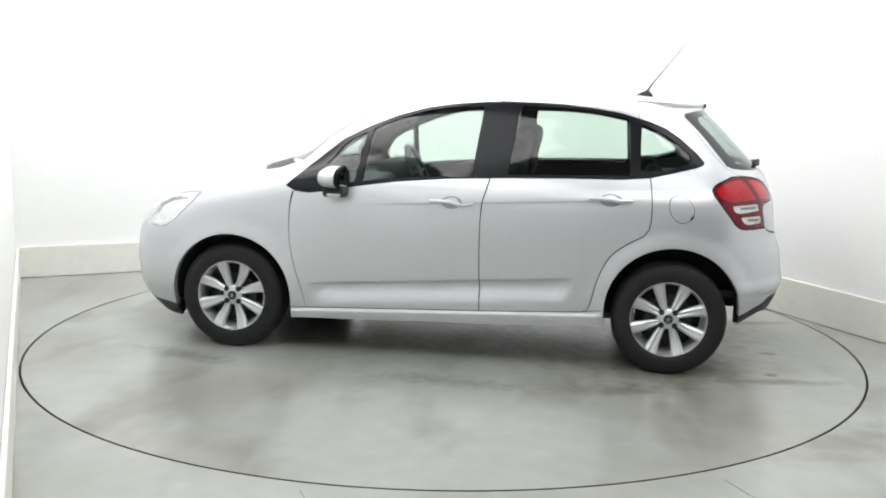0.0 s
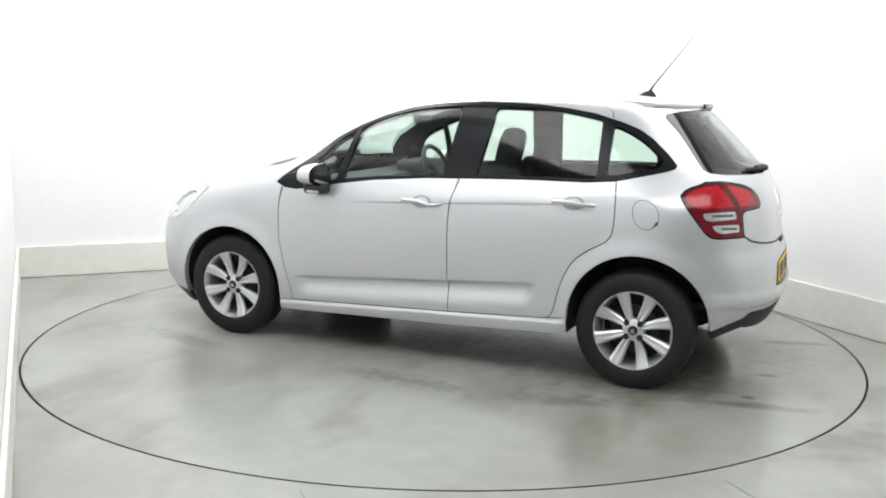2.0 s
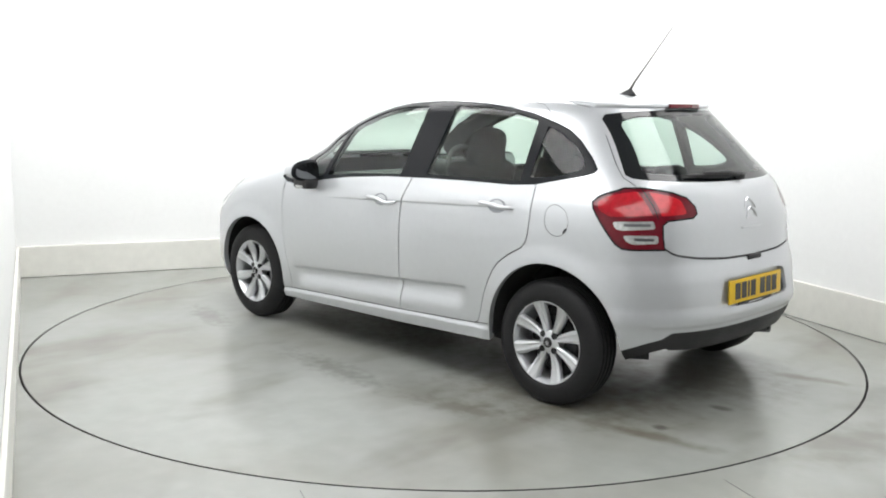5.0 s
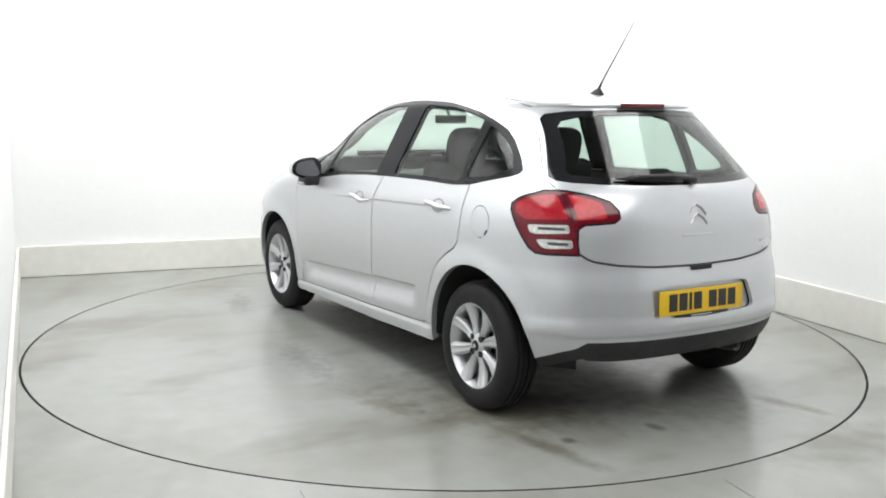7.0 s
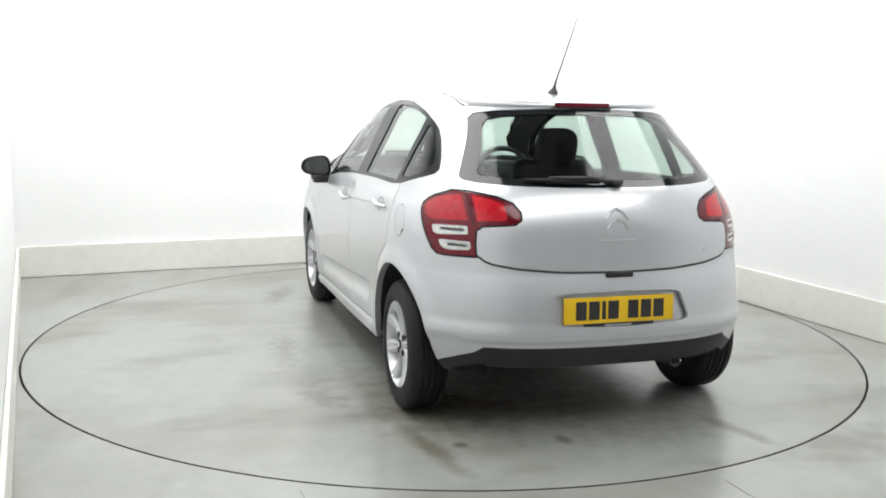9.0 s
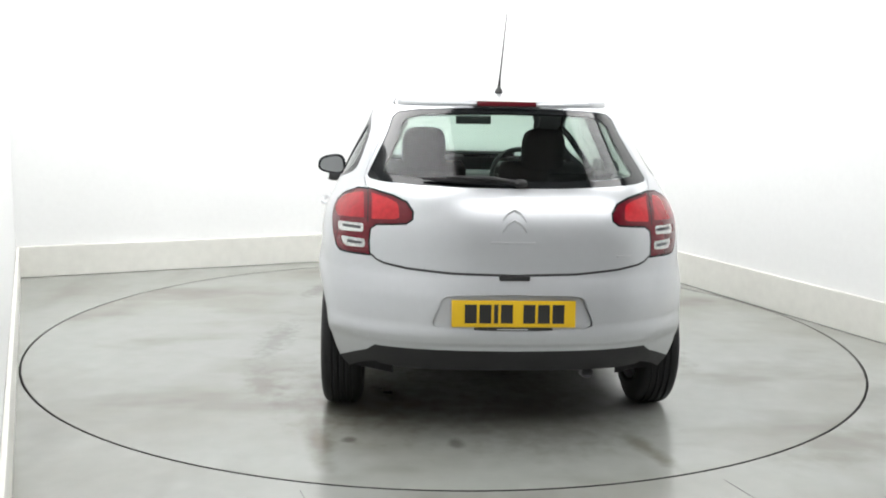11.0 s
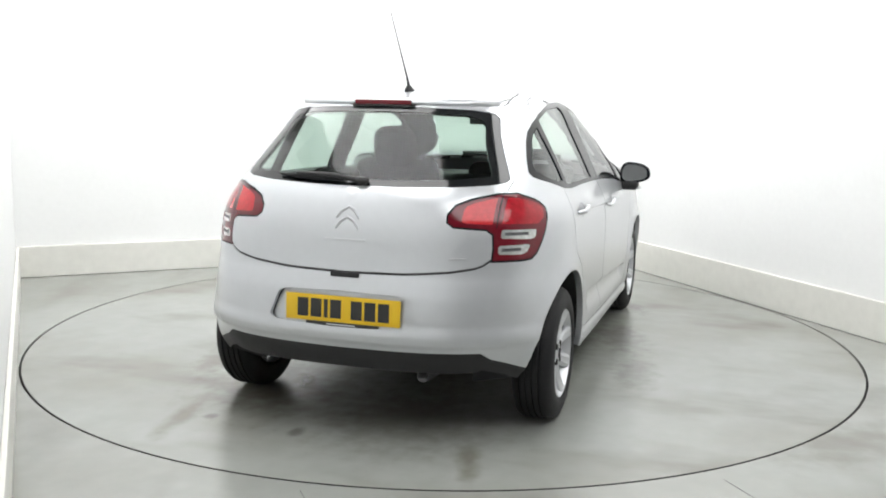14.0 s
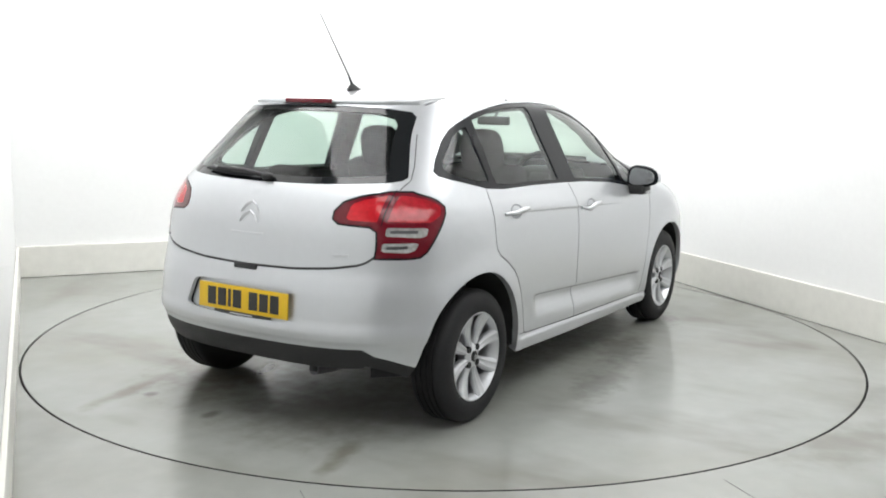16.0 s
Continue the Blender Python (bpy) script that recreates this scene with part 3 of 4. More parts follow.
    polys["plate_recess"] = outline(PLATE_RECESS)
    polys["front_bumper"] = outline([("f", 0, .17), ("f", .7, .19)] + sx((1.6, .2), (1.58, .45), (1.53, .56), (1.62, .69), (1.70, .683)) + [("f", .7, .685), ("f", .5, .75), ("f", 0, .765)])
    roof_line = [(x, z + .018) for _, x, z in DLO[7:15]]
    polys["roof"] = outline(sx(*roof_line) + sx((-1.17, 1.395)) + [c0(1.432), ("y", 0, 1.5069), ("f", 0, 1.5069), ("f", 0, 1.457), ("f", .3, 1.454)] + sx((.20, 1.44)))
    guides = [outline(sx(*[(x, crease_height(x) + o) for x in np.linspace(-.72, .77, 32)]), closed=False) for o in (-.013, -.001, .011, .023)]
    guides += [outline(sx(*[(x, .293 - .0386 * x + o) for x in np.linspace(-.88, .88, 40)]), closed=False) for o in (-.012, -.024)]
    guides += [outline(sx(*[(x, waist_height(x) + o) for x in np.linspace(-1.0, .48, 36)]), closed=False) for o in (-.006, .0, .005, .03)]
    guides += [outline(sy(*[(y, z) for y in np.linspace(.0, .66, 14)]), closed=False) for z in (.427, .440, .453, .469, .485, .502, .518, .536)]
    pts, edges = [], []
    def put(line, closed):
        base = len(pts)
        pts.extend(line)
        m = len(line)
        edges.extend((base + i, base + (i + 1) % m) for i in range(m if closed else m - 1))
    for k, q in polys.items():
        polys[k] = q = [(min(max(a, 0.0), LENGTH), min(max(b, 0.0), 1.9)) for a, b in q]
        put(q, True)
    for q in guides:
        put(q, False)
    put([(0, 0), (LENGTH, 0), (LENGTH, 1.9), (0, 1.9)], True)
    fixed = np.array(pts)
    gs, gv = np.meshgrid(np.linspace(0, LENGTH, 150), np.linspace(0, 1.9, 66))
    grid = np.stack([gs.ravel(), gv.ravel()], 1)
    keep = np.array([np.min(np.abs(fixed - p).sum(1)) > .016 for p in grid])
    pts.extend(map(tuple, grid[keep]))
    verts, _, faces, *_ = delaunay_2d_cdt([Vector(p) for p in pts], edges, [], 0, 1e-4)
    flat = np.array([(v[0], v[1]) for v in verts])
    tri = np.array([f for f in faces if len(f) == 3])
    mid = flat[tri].mean(1)
    order = ["arch_front", "arch_rear", "below", "gap_a", "gap_b", "gap_c", "gap_d", "gap_e", "gap_h", "gap_k"]
    order += list(PANES) + ["dlo", "lamp_split", "lamp_bright", "lamp_red", "lamp_slot_a", "lamp_slot_b", "lamp_white_a", "lamp_white_b", "lamp_face", "lamp", "rear_clear", "rear_glass", "cap_in", "gap_g", "gap_i", "gap_j", "plate_recess", "tailgate", "rear_bumper", "valance",
                            "sill", "front_door", "rear_door", "lip", "headlamp_bowl", "headlamp", "headlamp_edge", "windscreen", "cowl", "bonnet", "roof", "front_bumper"]
    free = np.ones(len(tri), bool)
    panels = {}
    for k in order:
        m = free & inside(polys[k], mid)
        panels[k] = tri[m]
        free &= ~m
    mid3 = shell(mid[:, 0], mid[:, 1])
    free &= mid3[:, 2] > np.where(mid3[:, 0] < -1, .30, np.where(mid3[:, 0] > 1.58, .15, .2))
    fender = free & (mid3[:, 0] > .6) & (mid3[:, 2] < 1.06)
    panels["front_wing"] = tri[fender]
    panels["rear_wing"] = tri[free & ~fender]
    place, normal = skin(flat[:, 0], flat[:, 1])
    return panels, place, normal


def panel(name, tris, place, normal, mat, parent, both=False, side=1, lip=.018, sink=0.0, label="", inner=None):
    """One pressed panel with its folded edge. both: from the middle to both flanks; side: left or right."""
    tris = tris[:, [0, 1, 2]]
    vs, ns, fs = [], [], []
    for sg in ((1, -1) if both else (side,)):
        used = np.unique(tris)
        index = {u: i + len(vs) for i, u in enumerate(used)}
        flip = np.array([1, sg, 1])
        p, n = place[used] * flip, normal[used] * flip
        vs += [tuple(q) for q in p - n * sink]
        ns += [tuple(q) for q in n]
        count = {}
        for t in tris:
            a = [index[i] for i in t]
            q0, q1, q2 = (np.array(vs[i]) for i in a)
            if np.dot(np.cross(q1 - q0, q2 - q0), np.array(ns[a[0]]) + np.array(ns[a[1]])) < 0:
                a = a[::-1]
            fs.append(tuple(a))
            for i in range(3):
                e = (a[i], a[(i + 1) % 3])
                count[frozenset(e)] = None if frozenset(e) in count else e
        if lip:
            rim = [e for e in count.values() if e]
            made = {}
            for a, b in rim:
                if both and abs(vs[a][1]) < 1e-4 and abs(vs[b][1]) < 1e-4:
                    continue
                pa, pb = np.array(vs[a]), np.array(vs[b])
                out = np.cross(pb - pa, np.array(ns[a]))
                out /= np.linalg.norm(out) + 1e-12
                k = len(vs)
                vs += [tuple(pa), tuple(pb), tuple(pb - np.array(ns[b]) * lip), tuple(pa - np.array(ns[a]) * lip)]
                ns += [tuple(out)] * 4
                fs.append((k, k + 3, k + 2, k + 1))
    me = bpy.data.meshes.new(name)
    me.from_pydata(vs, [], fs)
    me.shade_smooth()
    me.normals_split_custom_set_from_vertices(ns)
    me.materials.append(mat)
    ob = new(name, me)
    ob.parent = parent
    return tagged(ob, label)


def car_body(car):
    doors = {}
    panels, place, normal = lay_out()
    whole = lambda name, key, mat, **k: panel(name, panels[key], place, normal, mat, car, both=True, **k)
    whole("roof", "roof", PAINT, lip=.01)
    whole("bonnet", "bonnet", PAINT)
    gate = whole("tailgate", "tailgate", PAINT)
    panel("rear_window", panels["rear_clear"], place, normal, DARKGLASS, gate, both=True, lip=0, sink=.004, label="tinted heated rear window glass")
    panel("window_border", panels["rear_glass"], place, normal, GLASSEDGE, gate, both=True, lip=.012, sink=.003, label="gloss black border of the rear window")
    whole("rear_bumper", "rear_bumper", PAINT)
    whole("plate_recess", "plate_recess", PAINT, sink=.026, lip=0)
    whole("rear_valance", "valance", PLASTIC, lip=.025, label="matt black lower rear bumper")
    whole("front_bumper", "front_bumper", PAINT)
    whole("front_lip", "lip", PLASTIC)
    whole("windscreen", "windscreen", GLASS, lip=0, label="clear green-tinted windscreen")
    whole("scuttle", "cowl", PLASTIC, label="black plastic panel below the windscreen")
    seal = np.concatenate([panels[k] for k in ("gap_a", "gap_b", "gap_c", "gap_d", "gap_e", "gap_h", "gap_i", "gap_j", "gap_k")])
    for sd in (1, -1):
        one = lambda name, key, mat, parent=car, **k: panel(name, panels[key], place, normal, mat, parent, side=sd, **k)
        fd, rd = doors[sd] = one("front_door", "front_door", PAINT), one("rear_door", "rear_door", PAINT)
        one("front_wing", "front_wing", PAINT, lip=.03)
        rest = [panels["rear_wing"]] + ([] if sd == 1 else [panels["cap_in"], panels["gap_g"]])
        wing = panel("rear_wing", np.concatenate(rest), place, normal, PAINT, car, side=sd, lip=.03)
        one("sill", "sill", PAINT, lip=.04)
        if sd == 1:
            one("fuel_flap", "cap_in", PAINT, wing, lip=.006)
            one("flap_gap", "gap_g", SEAL, wing, lip=0, sink=.003)
            bm = bmesh.new()
            spots = []
            for k in range(14):
                a = 2 * math.pi * k / 14
                u, w = .0065 * math.cos(a), .017 * math.sin(a)
                spots.append(bm.verts.new(on_flank(CAP[0] - .054 + u * .8 - w * .6, CAP[1] - .044 + w * .8 + u * .6, .0015)))
            bm.faces.new(spots)
            part("flap_notch", bm, SEAL, wing, "dark finger notch of the fuel flap", False)
        panel("panel_gap", seal, place, normal, SEAL, car, side=sd, lip=0, sink=.005)
        dlo = one("window_surround", "dlo", TRIM, lip=.03, sink=.003, label="gloss black window surround and pillars")
        for k in PANES:
            one(k, k, GLASS, dlo, lip=0, sink=.008)
        lamp = panel("rear_lamp", np.concatenate([panels["lamp"], panels["lamp_split"]]), place, normal, TRIM, car, side=sd, lip=.02, label="red and clear rear lamp cluster with black edge")
        one("lamp_housing", "lamp_face", DARKRED, lamp, lip=.004)
        one("brake_lens", "lamp_red", RED, lamp, lip=.004)
        one("tailgate_lens", "lamp_bright", REDGLOW, lamp, lip=.004)
        one("indicator_lens", "lamp_white_a", CLEAR, lamp, lip=.006, sink=.003)
        one("reversing_lens", "lamp_white_b", CLEAR, lamp, lip=.006, sink=.003)
        one("lens_slot", "lamp_slot_a", STEEL, lamp, lip=0, sink=.006)
        one("lens_slot", "lamp_slot_b", STEEL, lamp, lip=0, sink=.006)
        head = one("headlamp", "headlamp", CLEAR, label="clear headlamp")
        one("lamp_bowl", "headlamp_bowl", CHROME, head, lip=.01, sink=.012)
        one("lamp_edge", "headlamp_edge", SHADE_EDGE, head, lip=0, sink=.005)
    # cabin lining, a hand's width inside the panels
    def lining(name, keys, mat, depth, lo, hi, label=""):
        t = np.concatenate([panels[k] for k in keys])
        m = place[t].mean(1)
        t = t[(m[:, 0] > lo) & (m[:, 0] < hi)]
        return panel(name, t, place, normal, mat, car, both=True, lip=0, sink=depth, label=label)
    lining("door_lining", ["front_door", "rear_door", "rear_wing", "tailgate", "gap_a", "gap_b", "gap_c", "cap_in", "gap_g"], INNER, .03, -1.9, .95, "dark grey inner door and side lining")
    lining("headliner", ["roof"], HEADLINER, .035, -1.4, .2, "pale grey roof lining")
    return gate, doors


def wheel(car, x, side):
    w = new("wheel")
    w.parent = car
    w.matrix_basis = pose(x, side * .735, .305, 0, 0, 0 if side > 0 else 180)
    tagged(w, "black tyre on a silver alloy wheel with four split spokes")
    r = .305
    tyre = [(.196, .080), (.206, .090), (.225, .096), (.255, .0945), (.278, .088), (.292, .079), (.300, .068), (.304, .055)]
    for k in (.040, .012, -.016, -.044):
        tyre += [(.305, k + .006), (.297, k + .004), (.297, k - .004), (.305, k - .006)]
    tyre += [(.304, -.06), (.292, -.079), (.255, -.094), (.205, -.092), (.192, -.08)]
    lathe("tyre", tyre, RUBBER, w, 96)
    rim = [(.190, -.085), (.186, .04), (.188, .062), (.193, .074), (.199, .082), (.2035, .086), (.2025, .0885), (.199, .0885), (.1955, .080), (.184, .06), (.179, -.085)]
    lathe("rim", rim, ALLOY, w, 96)
    # split spokes: each runs from the hub to the rim, thick and tapering
    for k in range(4):
        for h in (-1, 1):
            a0, a1 = radians(49 + 90 * k + h * 19), radians(49 + 90 * k + h * 23.5)
            vs, fs = [], []
            rows = 8
            for i in range(rows):
                t = i / (rows - 1)
                rad = .040 + t * .156
                a = a0 + (a1 - a0) * t
                half = (.0145 + .0225 * t ** .8)
                y = .063 + .021 * t - .012 * math.sin(math.pi * t)
                d, c = np.array((math.cos(a), 0, math.sin(a))), np.array((-math.sin(a), 0, math.cos(a)))
                for off, dy in ((-1, -.016), (-.86, -.002), (-.45, .005), (.0, .0005), (.45, .005), (.86, -.002), (1, -.016), (.7, -.034), (-.7, -.034)):
                    vs.append(tuple(d * rad + c * half * off + np.array((0, y + dy, 0))))
                if i:
                    for j in range(9):
                        p, q = (i - 1) * 9 + j, (i - 1) * 9 + (j + 1) % 9
                        fs.append((p, q, q + 9, p + 9))
            me = bpy.data.meshes.new("spoke")
            me.from_pydata(vs, [], fs + [tuple(range(9))[::-1], tuple(range(9 * (rows - 1), 9 * rows))])
            finish("spoke", me, ALLOY, w, "", "edges")
    lathe("hub", [(0, .074), (.024, .073), (.030, .070), (.050, .066), (.058, .058), (.060, .02), (0, .02)], ALLOY, w, 32)
    cap = lathe("hub_cap", [(0, .0785), (.020, .078), (.0255, .075), (.0255, .06), (0, .06)], DISCIRON, w, 28)
    for dz in (.006, -.005):
        tube("emblem", [(-.010, .0795, dz - .008), (0, .0800, dz), (.010, .0795, dz - .008)], .0022, ALLOY, cap, "", 6)
    for k in range(4):
        a = radians(45 + 90 * k)
        bm = bmesh.new()
        bmesh.ops.create_cone(bm, cap_ends=True, segments=12, radius1=.0155, radius2=.0155, depth=.02, matrix=pose(.050 * math.cos(a), .0605, .050 * math.sin(a), 90))
        part("wheel_bolt", bm, UNDER, w, "", "edges")
    lathe("brake_disc", [(.03, .012), (.125, .012), (.128, .006), (.125, -.004), (.03, -.004)], DISCIRON, w, 48)
    lathe("brake_shield", [(0, -.02), (.17, -.02), (.175, -.03), (0, -.03)], UNDER, w, 32)
    return w


def on_tail(y, z, off=0.0):
    """A point on the tail or flank at y and height z, that far out from the skin."""
    s, v = by_y(abs(y), z)
    p, n = skin(np.array([s]), np.array([v]))
    q = p[0] + n[0] * off
    return Vector((q[0], math.copysign(q[1], y) if abs(y) > 1e-6 else 0.0, q[2]))


def on_flank(x, z, off=0.0, side=1):
    s, v = by_x(x, z)
    p, n = skin(np.array([s]), np.array([v]))
    q = p[0] + n[0] * off
    return Vector((q[0], q[1] * side, q[2]))


def spoiler(car):
    """The roof's trailing lip with its high brake lamp."""
    vs, fs = [], []
    ys = np.linspace(-.488, .488, 45)
    for y in ys:
        f = 1 - (abs(y) / .488) ** 6
        tail = on_tail(y, 1.412)
        lead, tip = on_tail(y, 1.458, .001), tail.x + .020 - .014 * f
        rim = [lead, lead.lerp(Vector((tip, y, 1.447)), .55) + Vector((0, 0, .005 * f)), Vector((tip + .006, y, 1.4465)), Vector((tip, y, 1.441)),
               Vector((tip - .002, y, 1.430)), Vector((tip + .006, y, 1.419)), Vector((tip + .05, y, 1.413))]
        vs += [tuple(v) for v in rim]
    n = 7
    for i in range(len(ys) - 1):
        for j in range(n - 1):
            a = i * n + j
            fs.append((a, a + 1, a + 1 + n, a + n))
    fs += [tuple(range(n)), tuple(range((len(ys) - 1) * n, len(ys) * n))[::-1]]
    me = bpy.data.meshes.new("rear_spoiler")
    me.from_pydata(vs, [], fs)
    bm = bmesh.new()
    bm.from_mesh(me)
    bmesh.ops.recalc_face_normals(bm, faces=bm.faces)
    bm.to_mesh(me)
    bm.free()
    ob = finish("rear_spoiler", me, PAINT, car, "", "edges")
    x = on_tail(0, 1.412).x
    solid("high_brake_lamp", (x - .006, -.135, 1.4225), (x + .04, .135, 1.4445), DARKRED, ob, .006, "dark red high-level brake lamp")
    solid("lamp_base", (x - .002, -.152, 1.4185), (x + .04, .152, 1.4222), PLASTIC, ob, .001)


def plate(car):
    x = on_tail(0, .57, -.026).x
    m = pose(x - .013, 0, .572, 0, 3, 0)
    ob = solid("number_plate", (-.0035, -.26, -.0565), (.0035, .26, .0565), YELLOW, car, .002, "yellow rear number plate with dark characters", m)
    # the characters stand as plain bars
    y = .205
    for k in range(7):
        if k == 4:
            y -= .033
        w = .05 if k != 2 else .018
        solid("character_bar", (-.0045, y - w, -.0395), (-.0034, y, .0395), INK, ob, 0, "", m)
        y -= w + .011
    solid("plate_strip", (-.004, -.165, -.0725), (.003, .165, -.058), INK, ob, .001, "black dealer strip under the plate", m)
    solid("writing_bar", (-.0048, -.06, -.068), (-.0038, .07, -.063), ALLOY, ob, 0, "", m)


def badge(car):
    for k, (apex, half) in enumerate(((1.004, .050), (.962, .050))):
        vs, fs = [], []
        pts = [(-half, -.044), (-half * .55, -.014), (0, .0), (half * .55, -.014), (half, -.044)]
        for y, dz in pts:
            th = .014
            for o, z in ((.0015, dz), (.008, dz - th * .35), (.0015, dz - th)):
                vs.append(tuple(on_tail(y, apex + z, o)))
        for i in range(4):
            for j in range(2):
                a = i * 3 + j
                fs.append((a, a + 1, a + 4, a + 3))
        me = bpy.data.meshes.new("badge")
        me.from_pydata(vs, [], fs)
        finish("badge", me, ALLOY, car, "plain chrome emblem", False)
    def bar(name, y0, y1, z, h):
        p = on_tail((y0 + y1) / 2, z)
        q = on_tail(y1, z) - on_tail(y0, z)
        m = Matrix.Translation(p) @ pose(0, 0, 0, 0, 0, math.degrees(math.atan2(-q.x, q.y)))
        solid(name, (-.003, -abs(y1 - y0) / 2, -h / 2), (.001, abs(y1 - y0) / 2, h / 2), ALLOY, car, .001, "thin silver badge bar", m)
    bar("badge_bar", -.088, .10, .864, .009)
    bar("badge_bar", -.51, -.44, .805, .010)


def rear_wiper(car):
    pivot = on_tail(-.03, 1.096, .012)
    tip = on_tail(.28, 1.110, .026)
    ob = tube("rear_wiper", [pivot, on_tail(.10, 1.105, .030), tip], [.012, .010, .006], PLASTIC, car, "black rear window wiper")
    tube("wiper_blade", [on_tail(y, z, .012) for y, z in ((.05, 1.098), (.18, 1.101), (.28, 1.105), (.38, 1.110))], [.006, .011, .011, .005], RUBBER, ob)
    bm = bmesh.new()
    bmesh.ops.create_uvsphere(bm, u_segments=16, v_segments=10, radius=.024, matrix=Matrix.Translation(pivot) @ Matrix.Diagonal((1, 1.3, .8, 1)))
    part("wiper_cap", bm, PLASTIC, ob)


def aerial(car):
    base = Vector((-1.068, 0, 1.484))
    bm = bmesh.new()
    r = bmesh.ops.create_uvsphere(bm, u_segments=20, v_segments=12, radius=1)
    for v in bm.verts:
        h = max(0, v.co.z)
        v.co = Vector((v.co.x * (.056 - .030 * h) - .020 * h, v.co.y * (.020 - .008 * h), v.co.z * (.034 if v.co.z > 0 else .01))) + base
    ob = part("aerial", bm, PLASTIC, car, "black roof aerial with a raked thin mast")
    tube("mast", [base + Vector((-.014, 0, .02)), base + Vector((-.045, 0, .07)), base + Vector((-.135, 0, .185)), base + Vector((-.262, 0, .350))], [.008, .0044, .0030, .0019], PLASTIC, ob)


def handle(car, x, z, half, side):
    """Pull bar over a shallow cup; the recess's shade is in the cup's darker grey."""
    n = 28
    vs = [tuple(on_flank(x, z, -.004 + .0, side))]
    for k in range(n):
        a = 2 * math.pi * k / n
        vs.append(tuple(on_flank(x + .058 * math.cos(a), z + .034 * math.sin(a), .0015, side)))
    me = bpy.data.meshes.new("handle_cup_shade")
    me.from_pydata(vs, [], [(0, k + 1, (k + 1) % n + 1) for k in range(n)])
    finish("handle_cup_shade", me, SHADE_EDGE, car, "grip cup behind the handle, its shade put into the darker grey")
    line = [on_flank(x + half * u, z + .004 * u, .003 + .022 * (1 - u * u) ** .5, side) for u in np.linspace(-1, 1, 13)]
    tube("door_handle", line, [.007 + .005 * (1 - u * u) for u in np.linspace(-1, 1, 13)], PAINT, car, "silver pull handle", 12)


def door_mirror(car, side):
    bm = bmesh.new()
    bmesh.ops.create_uvsphere(bm, u_segments=32, v_segments=20, radius=1)
    for v in bm.verts:
        q = v.co
        e = lambda a, p=.75: math.copysign(abs(a) ** p, a)
        x, y, z = e(q.x), e(q.y), e(q.z)
        x = max(x, -.35)
        v.co = Vector((.585 + .085 * x + .012 * y, side * (.905 + .088 * y * (1 - .08 * z)), 1.014 + (.060 - .012 * y) * z))
    ob = part("door_mirror", bm, PAINT, car, "silver door mirror with black base and rim", "edges")
    if side < 0:
        ob.data.flip_normals()
    rim = bmesh.new()
    bmesh.ops.create_uvsphere(rim, u_segments=28, v_segments=14, radius=1)
    for v in rim.verts:
        q = v.co
        e = lambda a, p=.7: math.copysign(abs(a) ** p, a)
        y, z = e(q.y), e(q.z)
        v.co = Vector((.552 + .018 * q.x + .012 * y, side * (.905 + .091 * y * (1 - .08 * z)), 1.014 + (.063 - .012 * y) * z))
    part("mirror_rim", rim, TRIM, ob, "", "edges")
    vs = [(.5325 + .0, side * .905, 1.014)]
    n = 32
    for k in range(n):
        a = 2 * math.pi * k / n
        y, z = math.copysign(abs(math.cos(a)) ** .65, math.cos(a)), math.copysign(abs(math.sin(a)) ** .65, math.sin(a))
        vs.append((.5325 + .012 * y * .8, side * (.905 + .074 * y * (1 - .08 * z)), 1.014 + (.048 - .010 * y) * z))
    me = bpy.data.meshes.new("mirror_glass")
    me.from_pydata(vs, [], [(0, k + 1, (k + 1) % n + 1) if side < 0 else (0, (k + 1) % n + 1, k + 1) for k in range(n)])
    finish("mirror_glass", me, MIRROR, ob, "", False)
    foot = bmesh.new()
    box(foot, (.53, side * .80 if side > 0 else side * .925, .905), (.655, side * .925 if side > 0 else side * .80, .965), .024, 3)
    part("mirror_foot", foot, PLASTIC, ob, "", "edges")
    tube("indicator", [(.655, side * .90, .925), (.60, side * .93, .918), (.55, side * .925, .918)], [.006, .012, .008], CLEAR, ob)


def blob(name, mid, half, mat, parent, m, power=.55):
    """A padded form between a ball and a block."""
    bm = bmesh.new()
    bmesh.ops.create_uvsphere(bm, u_segments=28, v_segments=18, radius=1)
    for v in bm.verts:
        v.co = m @ Vector([c + h * math.copysign(abs(q) ** power, q) for c, h, q in zip(mid, half, v.co)])
    return part(name, bm, mat, parent)


def seat(car, y):
    ob = new("front_seat")
    ob.parent = car
    tagged(ob, "dark grey cloth front seat with tall headrest")
    ob.matrix_basis = pose(-.03, y, .30)
    solid("cushion", (-.22, -.25, .10), (.28, .25, .27), CLOTH, ob, .06, segments=4)
    back = pose(-.18, 0, .22, 0, -14, 0)
    solid("backrest", (-.065, -.24, 0), (.065, .24, .60), CLOTH, ob, .06, "", back, 4)
    blob("headrest", (-.005, 0, .66), (.055, .122, .135), CLOTH, ob, back)


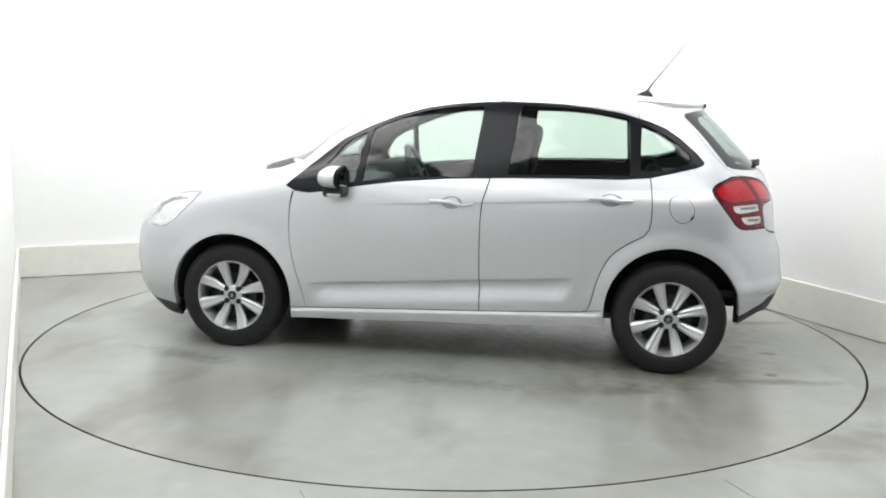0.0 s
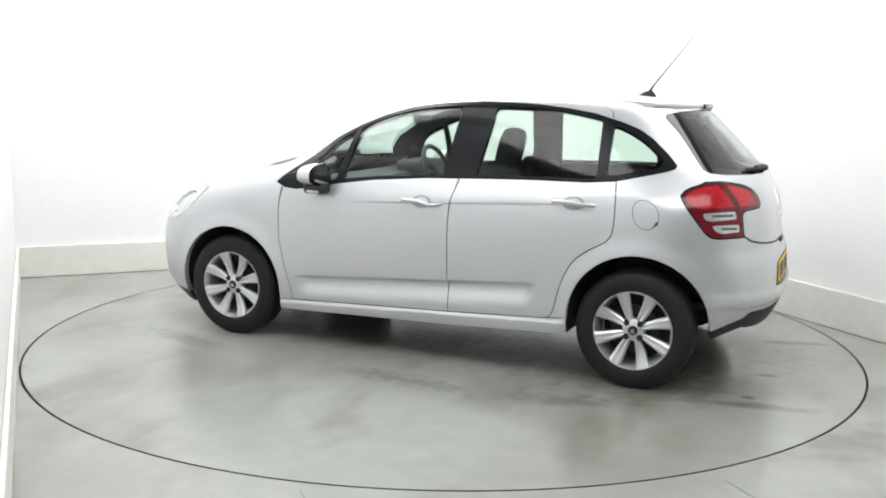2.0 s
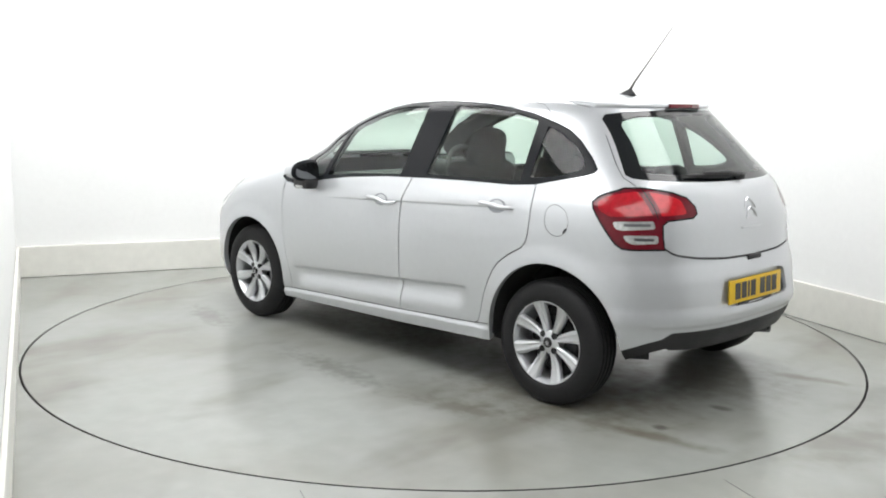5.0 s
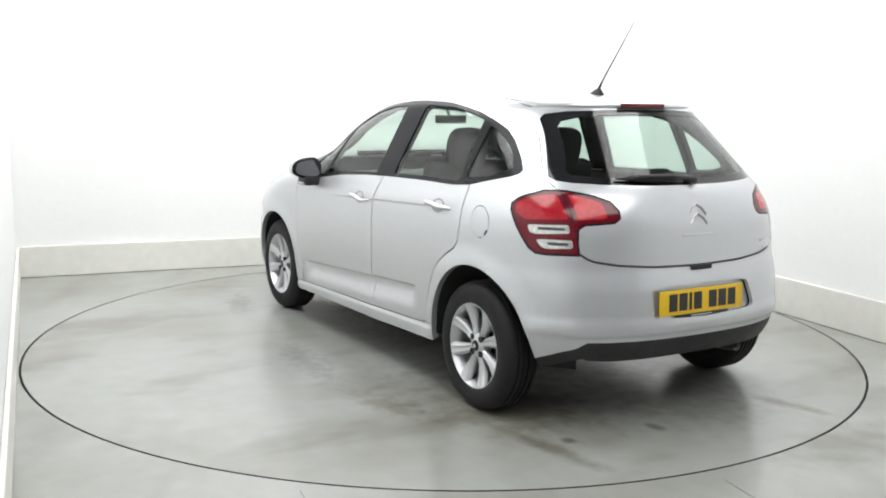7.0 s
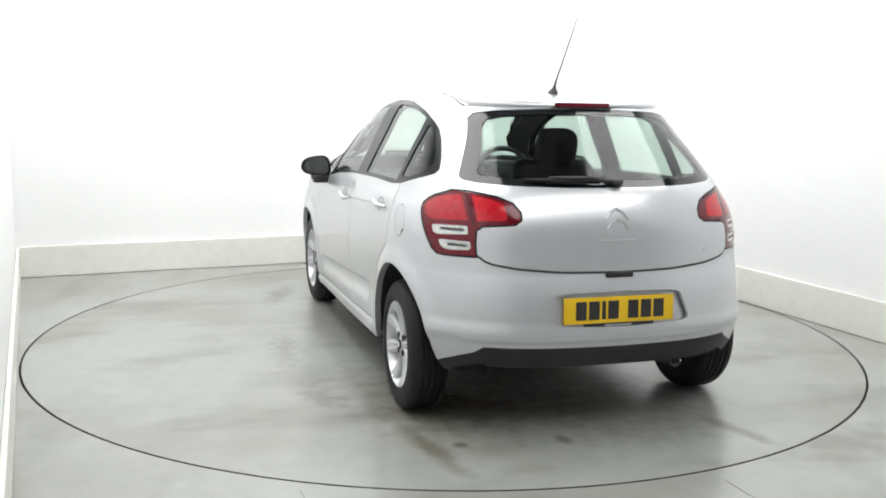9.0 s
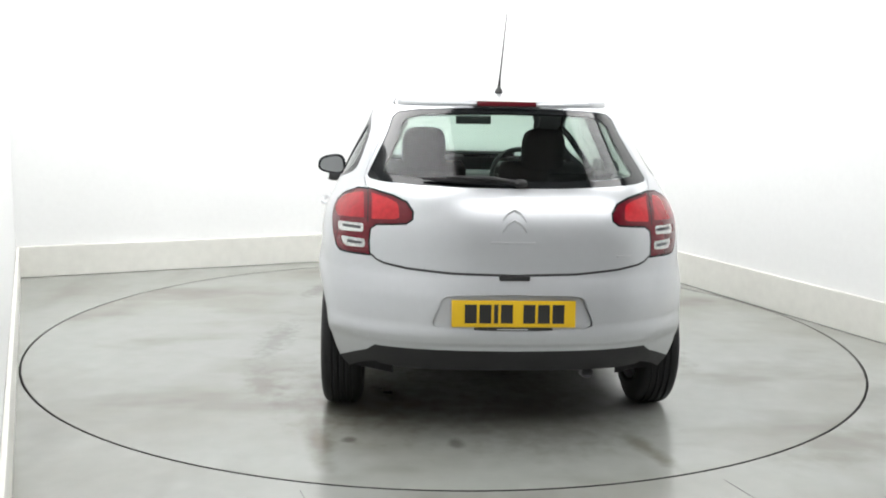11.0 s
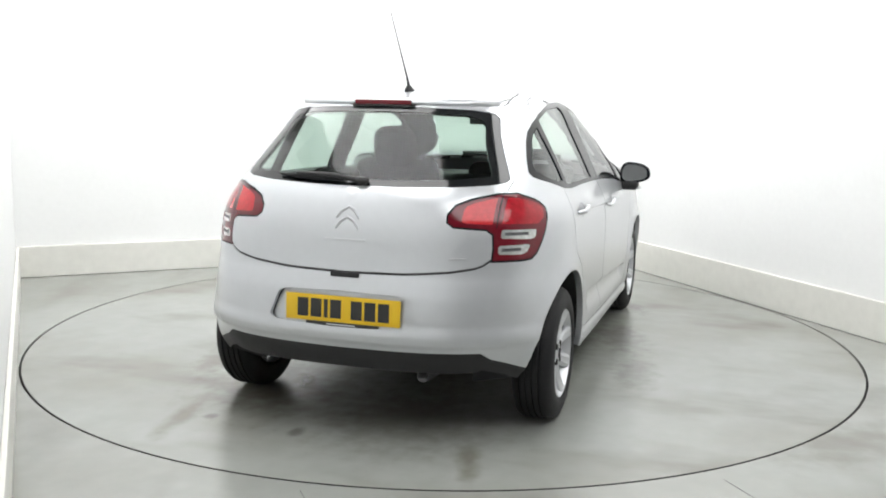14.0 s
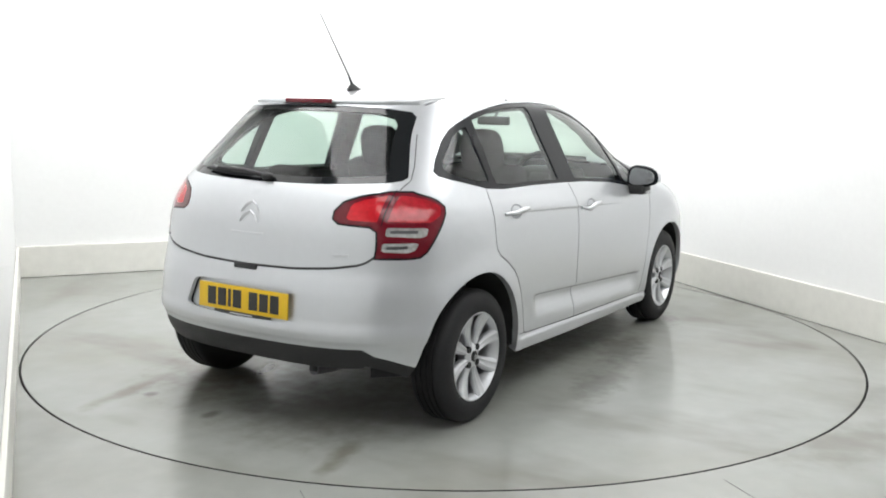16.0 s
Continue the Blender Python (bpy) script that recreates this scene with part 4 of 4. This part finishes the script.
def cabin(car):
    for y in (.335, -.335):
        seat(car, y)
    bench = new("rear_bench")
    bench.parent = car
    tagged(bench, "dark grey cloth rear bench seat")
    solid("cushion", (-1.02, -.60, .42), (-.52, .60, .58), CLOTH, bench, .06, segments=4)
    back = pose(-.98, 0, .52, 0, -16, 0)
    for lo, hi in ((-.60, .118), (.122, .60)):
        solid("backrest", (-.06, lo, 0), (.06, hi, .52), CLOTH, bench, .05, "", back, 4)
    for y in (.36, -.36):
        solid("headrest", (-.045, y - .12, .50), (.045, y + .12, .60), CLOTH, bench, .035, "", back, 4)
    solid("parcel_shelf", (-1.60, -.56, 1.00), (-1.16, .56, 1.02), INNER, car, .008)
    bm = bmesh.new()
    box(bm, (.48, -.66, .55), (.86, .66, .97), .07, 4)
    box(bm, (.40, -.52, .90), (.62, -.14, 1.045), .06, 4)
    part("dashboard", bm, INNER, car, "dark grey dashboard with instrument hood", "edges")
    solid("boot_floor", (-1.70, -.60, .40), (-1.05, .60, .44), INNER, car, .01)
    solid("cabin_floor", (-1.05, -.70, .265), (.9, .70, .30), INNER, car, .01)
    n = 28
    ring = [pose(.37, -.31, .965, 0, 24, 0) @ Vector((0, .182 * math.cos(2 * math.pi * k / n), .182 * math.sin(2 * math.pi * k / n))) for k in range(n + 1)]
    wheel_ob = tube("steering_wheel", ring, .016, INNER, car, "black steering wheel")
    hubm = pose(.375, -.31, .965, 0, 24, 0)
    solid("airbag_hub", (-.02, -.065, -.06), (.02, .065, .05), INNER, wheel_ob, .02, "", hubm, 3)
    for a in ((.06, 0), (-.06, 0), (0, -.05)):
        d = Vector((0, a[0], a[1]))
        tube("spoke", [hubm @ (d * .8), hubm @ (d.normalized() * .178)], .013, INNER, wheel_ob)
    tube("steering_column", [hubm @ Vector((.02, 0, 0)), (.60, -.31, .86)], .04, INNER, wheel_ob)
    m = solid("rear_view_mirror", (.335, -.112, 1.292), (.36, .112, 1.345), INNER, car, .011, "black interior mirror", None, 3)
    tube("mirror_stalk", [(.355, 0, 1.335), (.42, 0, 1.395)], .008, INNER, m)


def build_car():
    car = tagged(new("car"), "silver five-door hatchback car with black window surrounds, parked on a turntable", "car")
    gate, doors = car_body(car)
    spoiler(car), plate(car), badge(gate), rear_wiper(car), aerial(car), cabin(car)
    for sd in (1, -1):
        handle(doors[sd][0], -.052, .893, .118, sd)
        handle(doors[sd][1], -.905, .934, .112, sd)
        door_mirror(car, sd)
    solid("boot_release", (-1.855, -.068, .707), (-1.80, .062, .731), PLASTIC, car, .008, "black boot release grip")
    ex = tube("exhaust", [(-1.45, -.335, .27), (-1.70, -.335, .285), (-1.79, -.335, .298)], .026, STEEL, car, "dull steel exhaust tail pipe", 16)
    bm = bmesh.new()
    bmesh.ops.create_cone(bm, cap_ends=True, segments=16, radius1=.022, radius2=.022, depth=.002, matrix=pose(-1.7905, -.335, .2981, 0, 90))
    part("pipe_mouth", bm, UNDER, ex)
    for x in (1.233, -1.233):
        for sd in (1, -1):
            wheel(car, x, sd)
    # wheel wells and floor pan
    for cx, cz, r in ARCHES:
        for sd in (1, -1):
            vs, fs = [], []
            n = 24
            for i in range(n + 1):
                a = math.pi * i / n
                x, z = cx + (r + .006) * math.cos(a), cz + (r + .006) * math.sin(a)
                edge = on_flank(x, z, -.014).y
                for y in (edge, .50):
                    vs.append((x, sd * y, z))
                if i:
                    k = 2 * i
                    fs.append((k - 2, k, k + 1, k - 1))
            c = len(vs)
            vs.append((cx, sd * .50, cz))
            fs += [(c, 2 * i + 1, 2 * i + 3) for i in range(n)]
            for q in (0, 2 * n):
                k = len(vs)
                vs += [(vs[q][0], vs[q][1] - sd * .02, .285), (vs[q + 1][0], vs[q + 1][1], .24)]
                fs.append((q, q + 1, k + 1, k))
            me = bpy.data.meshes.new("wheel_well")
            me.from_pydata(vs, [], fs)
            finish("wheel_well", me, UNDER, car, "", "edges")
    bm = bmesh.new()
    box(bm, (-.86, -.70, .225), (.86, .70, .262), .015)
    box(bm, (-1.72, -.49, .325), (-.862, .49, .36), .015)
    box(bm, (-1.76, -.52, .325), (-1.60, .52, .36), .015)
    box(bm, (-1.30, -.62, .26), (-1.16, .62, .33), .03)
    box(bm, (.862, -.49, .20), (1.85, .49, .26), .02)
    part("floor_pan", bm, UNDER, car, "", "edges")
    return car


car = build_car()


# ---- what moves ----
def heading(t):
    """The turntable's angle in degrees."""
    return math.degrees(2.9699 - .12199 * t - .0333e-3 * (t - 8) ** 2)


OFFSET = Vector((-.094, -.1787, 0))


def motions():
    times = [.5 * i for i in range(33)]
    walk(table, [(t, pose(0, 0, 0, 0, 0, heading(t))) for t in times])
    walk(car, [(t, pose(0, 0, 0, 0, 0, heading(t)) @ Matrix.Translation(OFFSET)) for t in times])


motions()
